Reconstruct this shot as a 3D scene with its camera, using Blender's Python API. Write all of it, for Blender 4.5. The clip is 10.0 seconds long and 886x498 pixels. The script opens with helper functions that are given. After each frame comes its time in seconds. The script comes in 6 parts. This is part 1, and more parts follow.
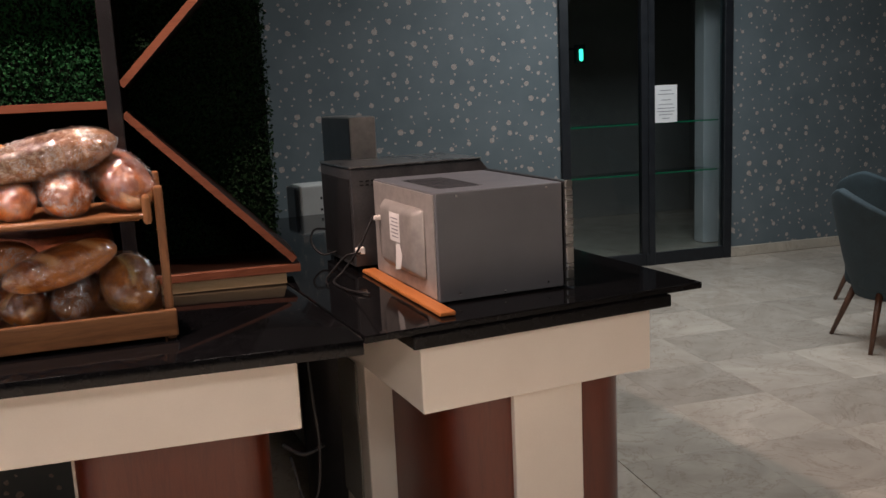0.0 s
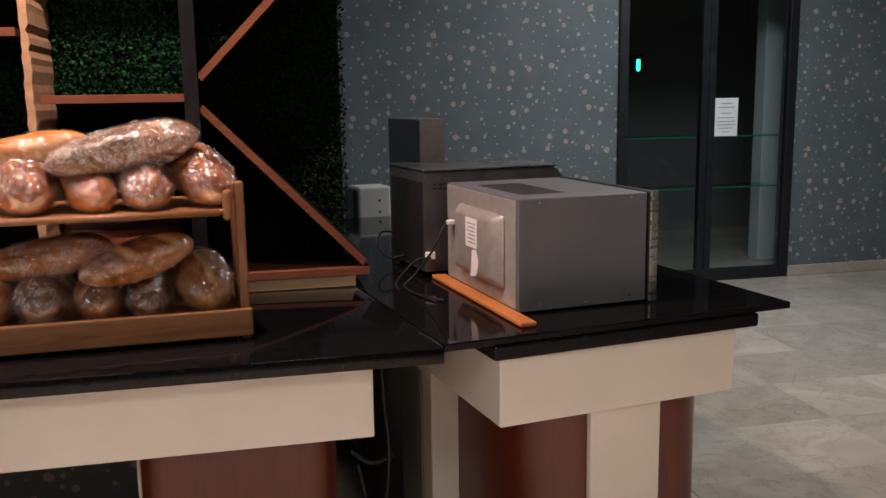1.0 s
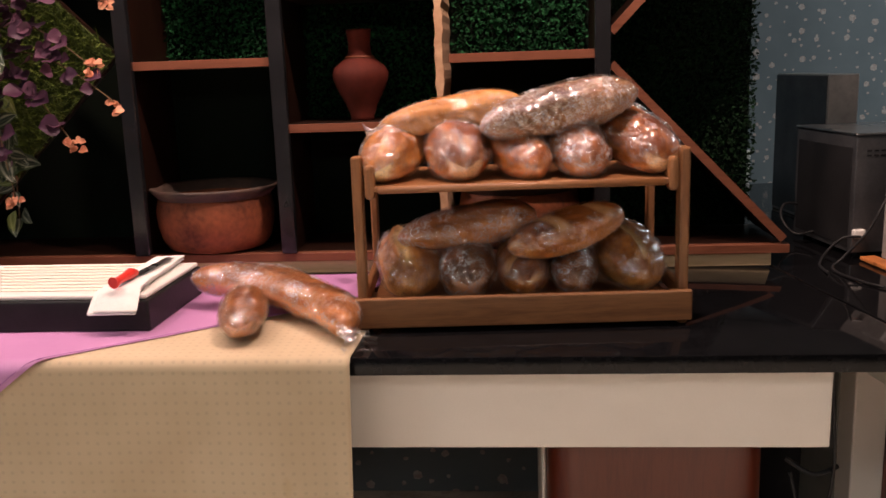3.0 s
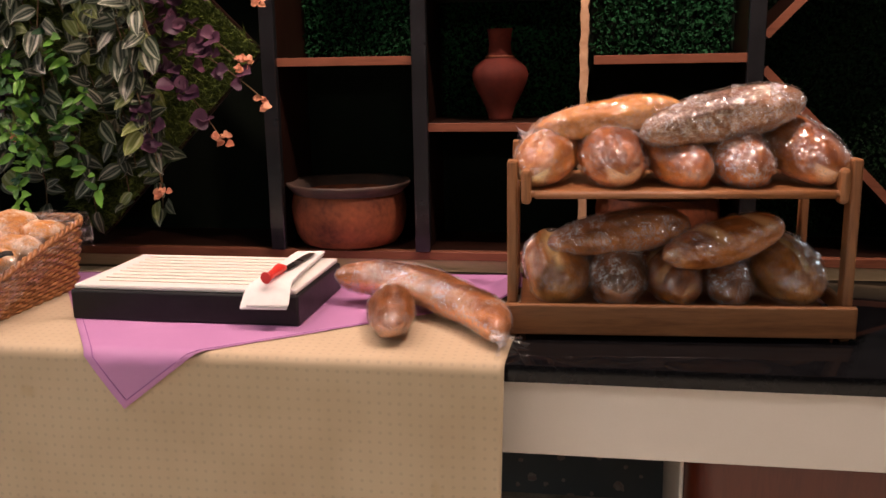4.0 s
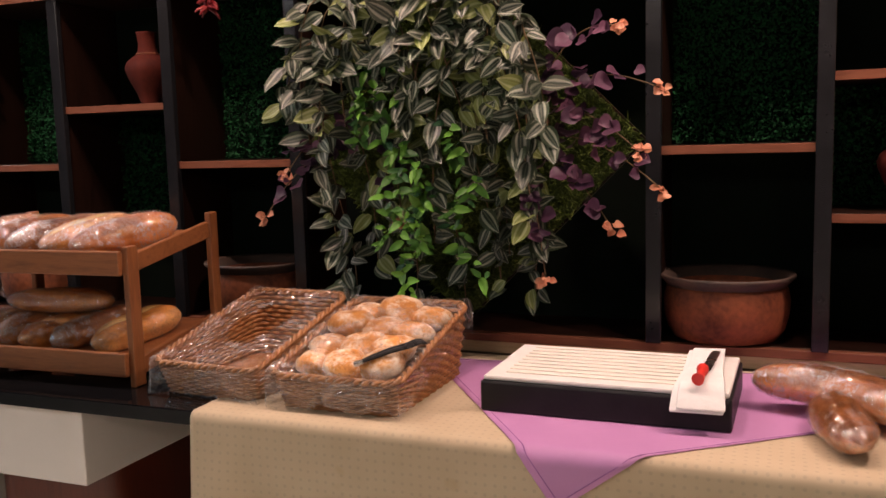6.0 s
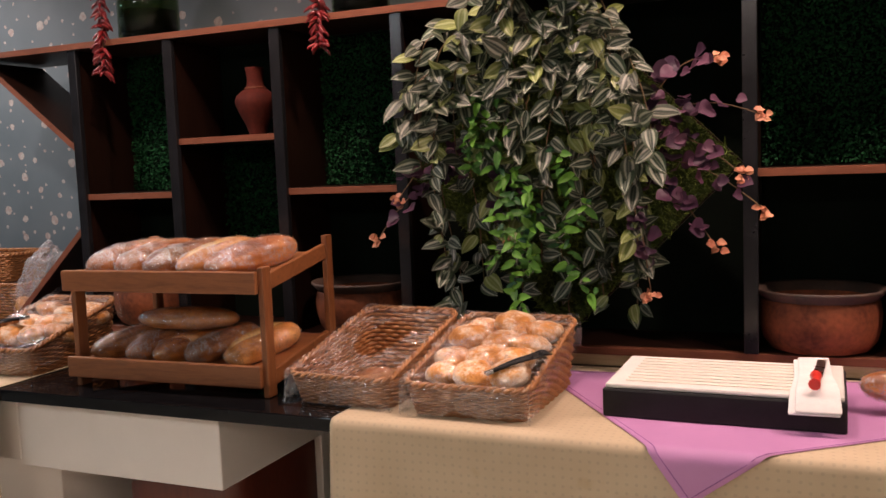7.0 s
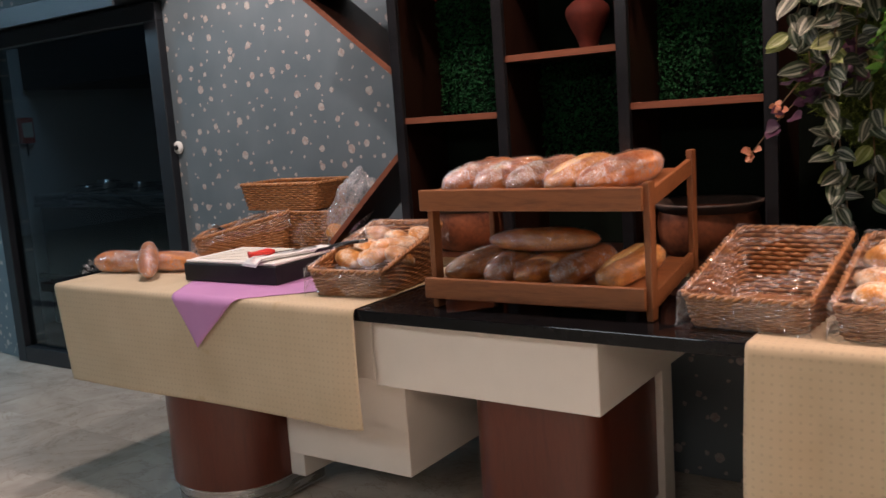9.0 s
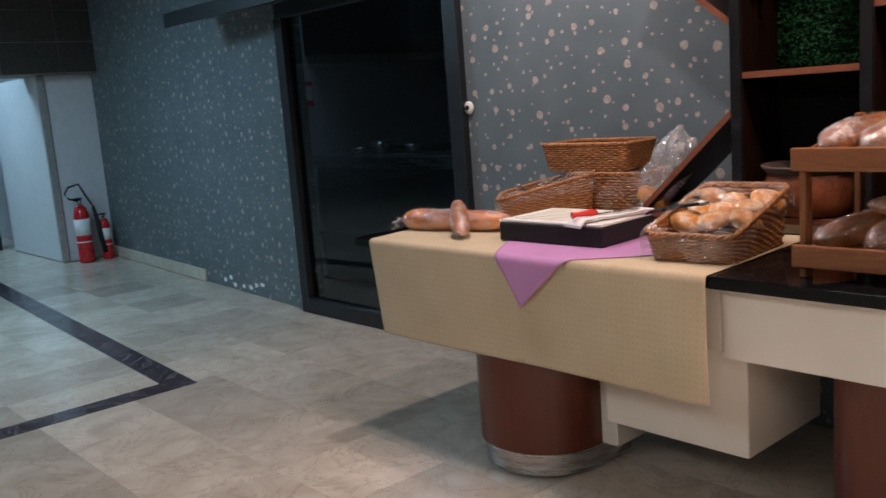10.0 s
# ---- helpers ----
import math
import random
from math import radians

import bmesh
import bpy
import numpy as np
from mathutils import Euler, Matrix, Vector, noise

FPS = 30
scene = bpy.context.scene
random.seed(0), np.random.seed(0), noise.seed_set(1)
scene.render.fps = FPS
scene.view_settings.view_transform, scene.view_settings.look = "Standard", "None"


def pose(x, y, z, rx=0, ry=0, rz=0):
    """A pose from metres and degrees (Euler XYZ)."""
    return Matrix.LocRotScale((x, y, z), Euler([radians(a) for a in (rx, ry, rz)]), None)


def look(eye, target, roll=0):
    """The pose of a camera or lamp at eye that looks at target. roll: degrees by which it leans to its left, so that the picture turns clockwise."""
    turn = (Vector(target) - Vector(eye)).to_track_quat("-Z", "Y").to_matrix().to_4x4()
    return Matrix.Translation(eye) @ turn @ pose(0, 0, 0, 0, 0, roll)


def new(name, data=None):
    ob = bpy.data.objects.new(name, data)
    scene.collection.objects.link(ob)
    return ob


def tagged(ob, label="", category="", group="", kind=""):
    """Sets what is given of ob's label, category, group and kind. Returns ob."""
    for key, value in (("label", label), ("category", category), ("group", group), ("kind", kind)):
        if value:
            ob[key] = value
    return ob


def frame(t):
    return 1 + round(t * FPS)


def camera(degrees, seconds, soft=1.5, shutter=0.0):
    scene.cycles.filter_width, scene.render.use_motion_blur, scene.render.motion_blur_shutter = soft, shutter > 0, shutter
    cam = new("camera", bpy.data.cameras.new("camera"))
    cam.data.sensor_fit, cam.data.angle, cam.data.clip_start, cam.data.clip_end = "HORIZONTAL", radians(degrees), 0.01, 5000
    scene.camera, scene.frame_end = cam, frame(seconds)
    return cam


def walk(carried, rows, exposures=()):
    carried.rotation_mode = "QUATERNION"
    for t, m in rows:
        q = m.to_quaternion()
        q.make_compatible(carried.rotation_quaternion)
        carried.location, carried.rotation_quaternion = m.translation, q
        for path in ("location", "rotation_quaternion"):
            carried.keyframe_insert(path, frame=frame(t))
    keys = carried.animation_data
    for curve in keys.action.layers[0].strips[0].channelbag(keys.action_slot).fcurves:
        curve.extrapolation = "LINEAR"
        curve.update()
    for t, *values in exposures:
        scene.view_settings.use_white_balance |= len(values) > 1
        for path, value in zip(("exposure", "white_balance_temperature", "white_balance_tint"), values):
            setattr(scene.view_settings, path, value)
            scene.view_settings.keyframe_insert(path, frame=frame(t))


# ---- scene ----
cam = camera(53.1, 10.0, soft=1.5, shutter=0.12)
PATH = [
    (0, (0.007, 0.49, 1.489), (0.512, 2.392, 1.136), -2.7),
    (0.5, (-0.036, 0.554, 1.483), (0.443, 2.469, 1.16), -1.9),
    (1, (-0.095, 0.593, 1.479), (0.337, 2.517, 1.143), -0.9),
    (1.5, (-0.18, 0.682, 1.486), (0.058, 2.637, 1.138), -2.6),
    (2, (-0.268, 0.79, 1.489), (-0.183, 2.76, 1.154), -3.2),
    (2.5, (-0.339, 0.848, 1.479), (-0.373, 2.813, 1.11), -2.7),
    (3, (-0.472, 0.865, 1.474), (-0.632, 2.817, 1.068), -2.0),
    (3.2, (-0.516, 0.866, 1.483), (-0.727, 2.809, 1.057), -1.8),
    (4.3, (-0.707, 0.87, 1.502), (-1.061, 2.796, 1.092), -0.7),
    (4.5, (-0.76, 0.873, 1.491), (-1.142, 2.797, 1.098), -0.5),
    (5, (-0.902, 0.857, 1.508), (-1.425, 2.749, 1.128), -0.9),
    (5.5, (-1.066, 0.88, 1.51), (-1.747, 2.733, 1.185), -1.3),
    (5.7, (-1.116, 0.881, 1.525), (-1.838, 2.724, 1.236), -1.5),
    (6.8, (-1.316, 0.553, 1.554), (-2.063, 2.399, 1.371), -1.7),
    (7, (-1.346, 0.566, 1.558), (-2.133, 2.394, 1.369), -2.3),
    (7.5, (-1.443, 0.464, 1.548), (-2.287, 2.268, 1.371), -1.8),
    (8, (-1.574, 0.451, 1.544), (-2.504, 2.212, 1.36), -2.5),
    (8.5, (-1.747, 0.438, 1.511), (-2.762, 2.149, 1.302), -3.7),
    (9, (-1.941, 0.428, 1.5), (-3.069, 2.053, 1.201), -4.0),
    (9.5, (-2.156, 0.345, 1.498), (-3.432, 1.851, 1.177), -4.6),
    (10, (-2.343, 0.252, 1.488), (-3.824, 1.553, 1.152), -4.4),
]
walk(cam, [(t, look(eye, target, roll)) for t, eye, target, roll in PATH],
     exposures=((0.0, -0.08), (3.0, -0.1), (4.5, -0.31), (5.5, -0.40), (7.0, -0.28), (8.5, -0.22), (10.0, -0.28)))

# ---- light ----
world = bpy.data.worlds.new("world")
scene.world = world
world.use_nodes = True
world.node_tree.nodes["Background"].inputs[0].default_value = (0.5, 0.55, 0.62, 1)
world.node_tree.nodes["Background"].inputs[1].default_value = 0.02
WARM, NEUTRAL, COOL = (1.0, 0.70, 0.60), (1.0, 0.86, 0.78), (0.45, 0.76, 1.0)


def spot_lamp(x, y, z, watts, colour, cone=150, size=0.05, aim=(0, 0, -1)):
    data = bpy.data.lights.new("ceiling_spot", "SPOT")
    data.energy, data.color, data.spot_size, data.spot_blend, data.shadow_soft_size = watts, colour, radians(cone), 0.7, size
    ob = new("ceiling_spot", data)
    ob.matrix_world = look((x, y, z), (x + aim[0], y + aim[1], z + aim[2]))


def panel_lamp(x, y, z, sx, sy, watts, colour):
    data = bpy.data.lights.new("ceiling_panel", "AREA")
    data.shape, data.size, data.size_y, data.energy, data.color = "RECTANGLE", sx, sy, watts, colour
    new("ceiling_panel", data).matrix_world = pose(x, y, z)


spot_lamp(-5.35, 3.02, 2.93, 116, (1.0, 0.85, 0.82))
spot_lamp(-3.2, 0.5, 2.93, 270, (0.97, 0.93, 0.94), 82)
for sx in (-1.6, 0.0, 1.4):
    spot_lamp(sx, 0.5, 2.93, 300, (1.0, 0.88, 0.82), 82)
spot_lamp(-4.3, 2.38, 2.93, 70, (1.0, 0.85, 0.83))
for sx, sy, watts in ((-3.1, 2.55, 104), (-2.0, 2.72, 88), (-1.1, 2.8, 66), (-0.3, 2.62, 160)):
    spot_lamp(sx, sy, 2.93, watts, WARM)
panel_lamp(-4.6, -1.5, 2.93, 1.2, 1.2, 60, (0.84, 0.93, 1.0))
for sx, watts in ((-1.8, 40), (0.9, 50)):
    panel_lamp(sx, -1.5, 2.93, 1.2, 1.2, watts, NEUTRAL)
panel_lamp(-9.5, 1.2, 2.93, 1.2, 1.2, 112, COOL)
panel_lamp(-13.6, 2.2, 2.93, 0.6, 1.2, 60, COOL)
panel_lamp(3.0, 5.0, 2.93, 1.2, 1.2, 68, (0.88, 0.95, 1.0))

# unseen fill lamp, added to lift the kitchen behind the smoked glass
panel_lamp(-7.6, 4.22, 2.93, 0.5, 0.5, 3.5, COOL)

# ---- materials ----


def nodes_of(name):
    m = bpy.data.materials.new(name)
    m.use_nodes = True
    t = m.node_tree
    return m, t, t.nodes, t.links, t.nodes["Principled BSDF"]


def ramp(nt, pairs):
    r = nt.nodes.new("ShaderNodeValToRGB")
    el = r.color_ramp.elements
    while len(el) < len(pairs):
        el.new(0.5)
    for e, (p, c) in zip(el, pairs):
        e.position, e.color = p, (*c, 1)
    return r


def coords(nt, scale=(1, 1, 1), kind="Object"):
    c, mp = nt.nodes.new("ShaderNodeTexCoord"), nt.nodes.new("ShaderNodeMapping")
    mp.inputs["Scale"].default_value = scale
    nt.links.new(c.outputs[kind], mp.inputs["Vector"])
    return mp.outputs["Vector"]


def noise_tex(nt, vec, scale, detail=4, rough=0.55, distortion=0.0):
    n = nt.nodes.new("ShaderNodeTexNoise")
    n.inputs["Scale"].default_value, n.inputs["Detail"].default_value = scale, detail
    n.inputs["Roughness"].default_value, n.inputs["Distortion"].default_value = rough, distortion
    nt.links.new(vec, n.inputs["Vector"])
    return n.outputs["Fac"]


def mixed(nt, fac, a, b, mode="MIX"):
    m = nt.nodes.new("ShaderNodeMix")
    m.data_type, m.blend_type = "RGBA", mode
    for sock, v in ((m.inputs[0], fac), (m.inputs[6], a), (m.inputs[7], b)):
        if isinstance(v, (int, float)):
            sock.default_value = v
        elif isinstance(v, tuple):
            sock.default_value = (*v, 1)
        else:
            nt.links.new(v, sock)
    return m.outputs[2]


def maths(nt, op, a, b=0.5):
    m = nt.nodes.new("ShaderNodeMath")
    m.operation = op
    for sock, v in zip(m.inputs, (a, b)):
        if isinstance(v, (int, float)):
            sock.default_value = v
        else:
            nt.links.new(v, sock)
    return m.outputs[0]


def bumped(nt, bsdf, height, strength, distance=0.01):
    b = nt.nodes.new("ShaderNodeBump")
    b.inputs["Strength"].default_value, b.inputs["Distance"].default_value = strength, distance
    nt.links.new(height, b.inputs["Height"])
    nt.links.new(b.outputs["Normal"], bsdf.inputs["Normal"])


def plain(name, a, b, rough=0.5, metal=0.0, scale=12, fine=90, bump=0.15, stretch=(1, 1, 1), rough2=None, vary=0.0):
    """Two tones in clouds, a fine grain, uneven gloss."""
    m, t, n, l, p = nodes_of(name)
    vec = coords(t, stretch)
    big, small = noise_tex(t, vec, scale), noise_tex(t, vec, fine, 3)
    fac = maths(t, "ADD", maths(t, "MULTIPLY", big, 0.75), maths(t, "MULTIPLY", small, 0.25))
    r = ramp(t, [(0.33, a), (0.67, b)])
    l.new(fac, r.inputs["Fac"])
    col = r.outputs["Color"]
    if vary:
        info = n.new("ShaderNodeObjectInfo")
        hsv = n.new("ShaderNodeHueSaturation")
        l.new(maths(t, "ADD", maths(t, "MULTIPLY", info.outputs["Random"], 2 * vary), 1 - vary), hsv.inputs["Value"])
        l.new(col, hsv.inputs["Color"])
        col = hsv.outputs["Color"]
    l.new(col, p.inputs["Base Color"])
    rr = ramp(t, [(0.3, (rough,) * 3), (0.75, (rough2 if rough2 is not None else rough * 1.25,) * 3)])
    l.new(big, rr.inputs["Fac"])
    l.new(rr.outputs["Color"], p.inputs["Roughness"])
    p.inputs["Metallic"].default_value = metal
    if bump:
        bumped(t, p, small, bump, 0.003)
    return m


def wood(name, dark, light, axis=0, rough=0.4, scale=1.0, bump=0.12):
    m, t, n, l, p = nodes_of(name)
    st = [9 * scale] * 3
    st[axis] = 0.9 * scale
    vec = coords(t, tuple(st))
    grain = noise_tex(t, vec, 4, 6, 0.6, 1.2)
    fine = noise_tex(t, vec, 26, 3)
    r = ramp(t, [(0.3, dark), (0.55, light), (0.72, tuple(c * 0.8 for c in light))])
    l.new(maths(t, "ADD", maths(t, "MULTIPLY", grain, 0.7), maths(t, "MULTIPLY", fine, 0.3)), r.inputs["Fac"])
    l.new(r.outputs["Color"], p.inputs["Base Color"])
    p.inputs["Roughness"].default_value = rough
    bumped(t, p, fine, bump, 0.003)
    return m


def wallpaper(name):
    """Blue-grey paper with scattered small cream blossoms."""
    m, t, n, l, p = nodes_of(name)
    vec = coords(t, (1, 1, 1), "Object")
    wob = n.new("ShaderNodeTexNoise")
    wob.inputs["Scale"].default_value, wob.inputs["Detail"].default_value = 60, 3
    l.new(vec, wob.inputs["Vector"])
    add = n.new("ShaderNodeVectorMath")
    add.operation = "MULTIPLY_ADD"
    add.inputs[1].default_value = (0.016, 0.016, 0.016)
    l.new(wob.outputs["Color"], add.inputs[0])
    l.new(vec, add.inputs[2])
    flowers = None
    for sc, big in ((6.8, 0.0195), (11, 0.009)):
        v = n.new("ShaderNodeTexVoronoi")
        v.voronoi_dimensions = "2D"
        v.inputs["Scale"].default_value, v.inputs["Randomness"].default_value = sc, 0.85
        sep, com = n.new("ShaderNodeSeparateXYZ"), n.new("ShaderNodeCombineXYZ")
        l.new(add.outputs[0], sep.inputs[0])
        l.new(sep.outputs[0], com.inputs[0])
        l.new(sep.outputs[2], com.inputs[1])
        l.new(com.outputs[0], v.inputs["Vector"])
        sepc = n.new("ShaderNodeSeparateColor")
        l.new(v.outputs["Color"], sepc.inputs[0])
        radius = maths(t, "MULTIPLY", maths(t, "ADD", maths(t, "MULTIPLY", sepc.outputs[0], 0.6), 0.55), big * sc)
        one = maths(t, "LESS_THAN", v.outputs["Distance"], radius)
        flowers = one if flowers is None else maths(t, "MAXIMUM", flowers, one)
    cloud = ramp(t, [(0.3, (0.100, 0.128, 0.142)), (0.7, (0.137, 0.166, 0.180))])
    l.new(noise_tex(t, vec, 3.5, 6), cloud.inputs["Fac"])
    petal = ramp(t, [(0.35, (0.46, 0.32, 0.27)), (0.65, (0.62, 0.55, 0.48))])
    l.new(noise_tex(t, vec, 70, 2), petal.inputs["Fac"])
    l.new(mixed(t, maths(t, "MULTIPLY", flowers, 0.62), cloud.outputs["Color"], petal.outputs["Color"]), p.inputs["Base Color"])
    p.inputs["Roughness"].default_value = 0.55
    bumped(t, p, noise_tex(t, vec, 160, 3), 0.15, 0.002)
    return m


def marble(name, a, b, vein, rough=0.12, world_space=True):
    m, t, n, l, p = nodes_of(name)
    geo = n.new("ShaderNodeNewGeometry")
    info = n.new("ShaderNodeObjectInfo")
    off = n.new("ShaderNodeVectorMath")
    off.operation = "MULTIPLY_ADD"
    com = n.new("ShaderNodeCombineXYZ")
    for k in range(3):
        l.new(info.outputs["Random"], com.inputs[k])
    off.inputs[1].default_value = (37, 51, 13)
    l.new(com.outputs[0], off.inputs[0])
    l.new(geo.outputs["Position"], off.inputs[2])
    vec = off.outputs[0]
    r = ramp(t, [(0.3, a), (0.68, b)])
    l.new(noise_tex(t, vec, 2.6, 7, 0.62, 1.4), r.inputs["Fac"])
    v = ramp(t, [(0.485, (0, 0, 0)), (0.5, (1, 1, 1)), (0.515, (0, 0, 0))])
    l.new(noise_tex(t, vec, 2.2, 8, 0.65, 2.2), v.inputs["Fac"])
    hsv = n.new("ShaderNodeHueSaturation")
    l.new(maths(t, "ADD", maths(t, "MULTIPLY", info.outputs["Random"], 0.34), 0.83), hsv.inputs["Value"])
    l.new(mixed(t, maths(t, "MULTIPLY", v.outputs["Color"], 0.5), r.outputs["Color"], vein), hsv.inputs["Color"])
    l.new(hsv.outputs["Color"], p.inputs["Base Color"])
    rr = ramp(t, [(0.3, (rough,) * 3), (0.7, (rough * 2.2,) * 3)])
    l.new(noise_tex(t, vec, 6, 5), rr.inputs["Fac"])
    l.new(rr.outputs["Color"], p.inputs["Roughness"])
    return m


def bread_crust(name, dark, light, flour=0.0, seeds=0.0):
    """Baked crust: clouds of brown, streaks along the loaf, paler flanks and open scores."""
    m, t, n, l, p = nodes_of(name)
    vec = coords(t)
    streak = coords(t, (5, 26, 18))
    info = n.new("ShaderNodeObjectInfo")
    sep = n.new("ShaderNodeSeparateXYZ")
    l.new(vec, sep.inputs[0])
    bake = maths(t, "MULTIPLY", maths(t, "SUBTRACT", 0.065, sep.outputs[2]), 2.4)
    fac = maths(t, "ADD", maths(t, "ADD", maths(t, "MULTIPLY", noise_tex(t, vec, 9, 4, 0.55, 0.4), 0.55), maths(t, "MULTIPLY", noise_tex(t, streak, 1.6, 5), 0.45)), bake)
    r = ramp(t, [(0.36, tuple(c * 0.6 for c in dark)), (0.5, tuple((i * 0.65 + j * 0.35) for i, j in zip(dark, light))), (0.64, light)])
    l.new(fac, r.inputs["Fac"])
    fine = noise_tex(t, vec, 95, 5, 0.7)
    pores = ramp(t, [(0.52, (0, 0, 0)), (0.7, (0.45, 0.45, 0.45))])
    l.new(fine, pores.inputs["Fac"])
    col = mixed(t, pores.outputs["Color"], r.outputs["Color"], tuple(c * 0.45 for c in dark))
    if seeds:
        sd = ramp(t, [(0.56, (0, 0, 0)), (0.62, (seeds,) * 3)])
        l.new(noise_tex(t, coords(t, (1, 1.8, 1.8)), 130, 2, 0.5), sd.inputs["Fac"])
        col = mixed(t, sd.outputs["Color"], col, (0.62, 0.5, 0.36))
    if flour:
        f = ramp(t, [(0.44, (0, 0, 0)), (0.60, (flour,) * 3)])
        dust = maths(t, "ADD", maths(t, "MULTIPLY", noise_tex(t, vec, 16, 3, 0.5), 0.65), maths(t, "MULTIPLY", noise_tex(t, vec, 120, 4, 0.7), 0.35))
        l.new(dust, f.inputs["Fac"])
        col = mixed(t, f.outputs["Color"], col, (0.80, 0.72, 0.60))
    att = n.new("ShaderNodeAttribute")
    att.attribute_name = "score"
    col = mixed(t, maths(t, "MULTIPLY", att.outputs["Fac"], 0.85), col, tuple(min(0.8, c * 1.2 + 0.12) for c in light))
    hsv = n.new("ShaderNodeHueSaturation")
    l.new(maths(t, "ADD", maths(t, "MULTIPLY", info.outputs["Random"], 0.45), 0.78), hsv.inputs["Value"])
    l.new(col, hsv.inputs["Color"])
    l.new(hsv.outputs["Color"], p.inputs["Base Color"])
    p.inputs["Roughness"].default_value = 0.5
    bumped(t, p, fine, 0.5, 0.004)
    return m


def cling_film(name, veil=0.07, milk=0.01, crease=0.15, scale=1.0):
    """Thin crinkled clear film: rippling folds that glint, more gloss at a slant, fine milky creases whose pale streaks
    also stand in for glints.
    """
    m, t, n, l, p = nodes_of(name)
    n.remove(p)
    vec = coords(t)
    geo = n.new("ShaderNodeNewGeometry")
    normal, lines = geo.outputs["Normal"], None
    for sc, tilt, stretch in ((60, 0.8, (1.6, 0.8, 1.0)), (130, 0.7, (0.8, 1.5, 1.0))):
        folds = n.new("ShaderNodeTexNoise")
        folds.inputs["Scale"].default_value, folds.inputs["Detail"].default_value = sc * scale, 1
        folds.inputs["Distortion"].default_value = 0.8
        l.new(coords(t, stretch), folds.inputs["Vector"])
        off = n.new("ShaderNodeVectorMath")
        off.operation = "SUBTRACT"
        off.inputs[1].default_value = (0.5, 0.5, 0.5)
        l.new(folds.outputs["Color"], off.inputs[0])
        facet = n.new("ShaderNodeVectorMath")
        facet.operation = "MULTIPLY_ADD"
        facet.inputs[1].default_value = (tilt, tilt, tilt)
        l.new(off.outputs[0], facet.inputs[0])
        l.new(normal, facet.inputs[2])
        normal = facet.outputs[0]
        d = maths(t, "ABSOLUTE", maths(t, "SUBTRACT", folds.outputs["Fac"], 0.5))
        # pale lines painted along the folds: milky creases that double as glints
        one = maths(t, "LESS_THAN", d, 0.018)
        lines = one if lines is None else maths(t, "MAXIMUM", lines, one)
    unit = n.new("ShaderNodeVectorMath")
    unit.operation = "NORMALIZE"
    l.new(normal, unit.inputs[0])
    lines = maths(t, "MULTIPLY", lines, maths(t, "GREATER_THAN", noise_tex(t, vec, 16, 2), 0.5))
    clear, gl, di = n.new("ShaderNodeBsdfTransparent"), n.new("ShaderNodeBsdfGlossy"), n.new("ShaderNodeBsdfDiffuse")
    gl.inputs["Roughness"].default_value = 0.14
    gl.inputs["Color"].default_value = (1, 1, 1, 1)
    di.inputs["Color"].default_value = (0.82, 0.82, 0.84, 1)
    l.new(unit.outputs[0], gl.inputs["Normal"])
    lay = n.new("ShaderNodeLayerWeight")
    lay.inputs["Blend"].default_value = 0.5
    slant = maths(t, "MULTIPLY", maths(t, "POWER", lay.outputs["Facing"], 3.0), 0.06)
    milky, out = n.new("ShaderNodeMixShader"), n.new("ShaderNodeMixShader")
    l.new(maths(t, "ADD", maths(t, "MULTIPLY", lines, crease), milk), milky.inputs[0])
    l.new(clear.outputs[0], milky.inputs[1])
    l.new(di.outputs[0], milky.inputs[2])
    l.new(maths(t, "ADD", slant, veil), out.inputs[0])
    l.new(milky.outputs[0], out.inputs[1])
    l.new(gl.outputs[0], out.inputs[2])
    l.new(out.outputs[0], n["Material Output"].inputs["Surface"])
    return m


def glass_pane(name, tint=(0.8, 0.86, 0.86), gloss=0.12):
    m, t, n, l, p = nodes_of(name)
    n.remove(p)
    clear, gl, out = n.new("ShaderNodeBsdfTransparent"), n.new("ShaderNodeBsdfGlossy"), n.new("ShaderNodeMixShader")
    clear.inputs["Color"].default_value = (*tint, 1)
    gl.inputs["Roughness"].default_value = 0.03
    f = n.new("ShaderNodeLayerWeight")
    f.inputs["Blend"].default_value = 0.5
    l.new(maths(t, "ADD", maths(t, "MULTIPLY", maths(t, "POWER", f.outputs["Facing"], 4.0), 0.7), 0.04), out.inputs[0])
    l.new(clear.outputs[0], out.inputs[1])
    l.new(gl.outputs[0], out.inputs[2])
    l.new(out.outputs[0], n["Material Output"].inputs["Surface"])
    return m


def glowing(name, colour, strength):
    m, t, n, l, p = nodes_of(name)
    p.inputs["Base Color"].default_value = (*colour, 1)
    p.inputs["Emission Color"].default_value = (*colour, 1)
    p.inputs["Emission Strength"].default_value = strength
    return m


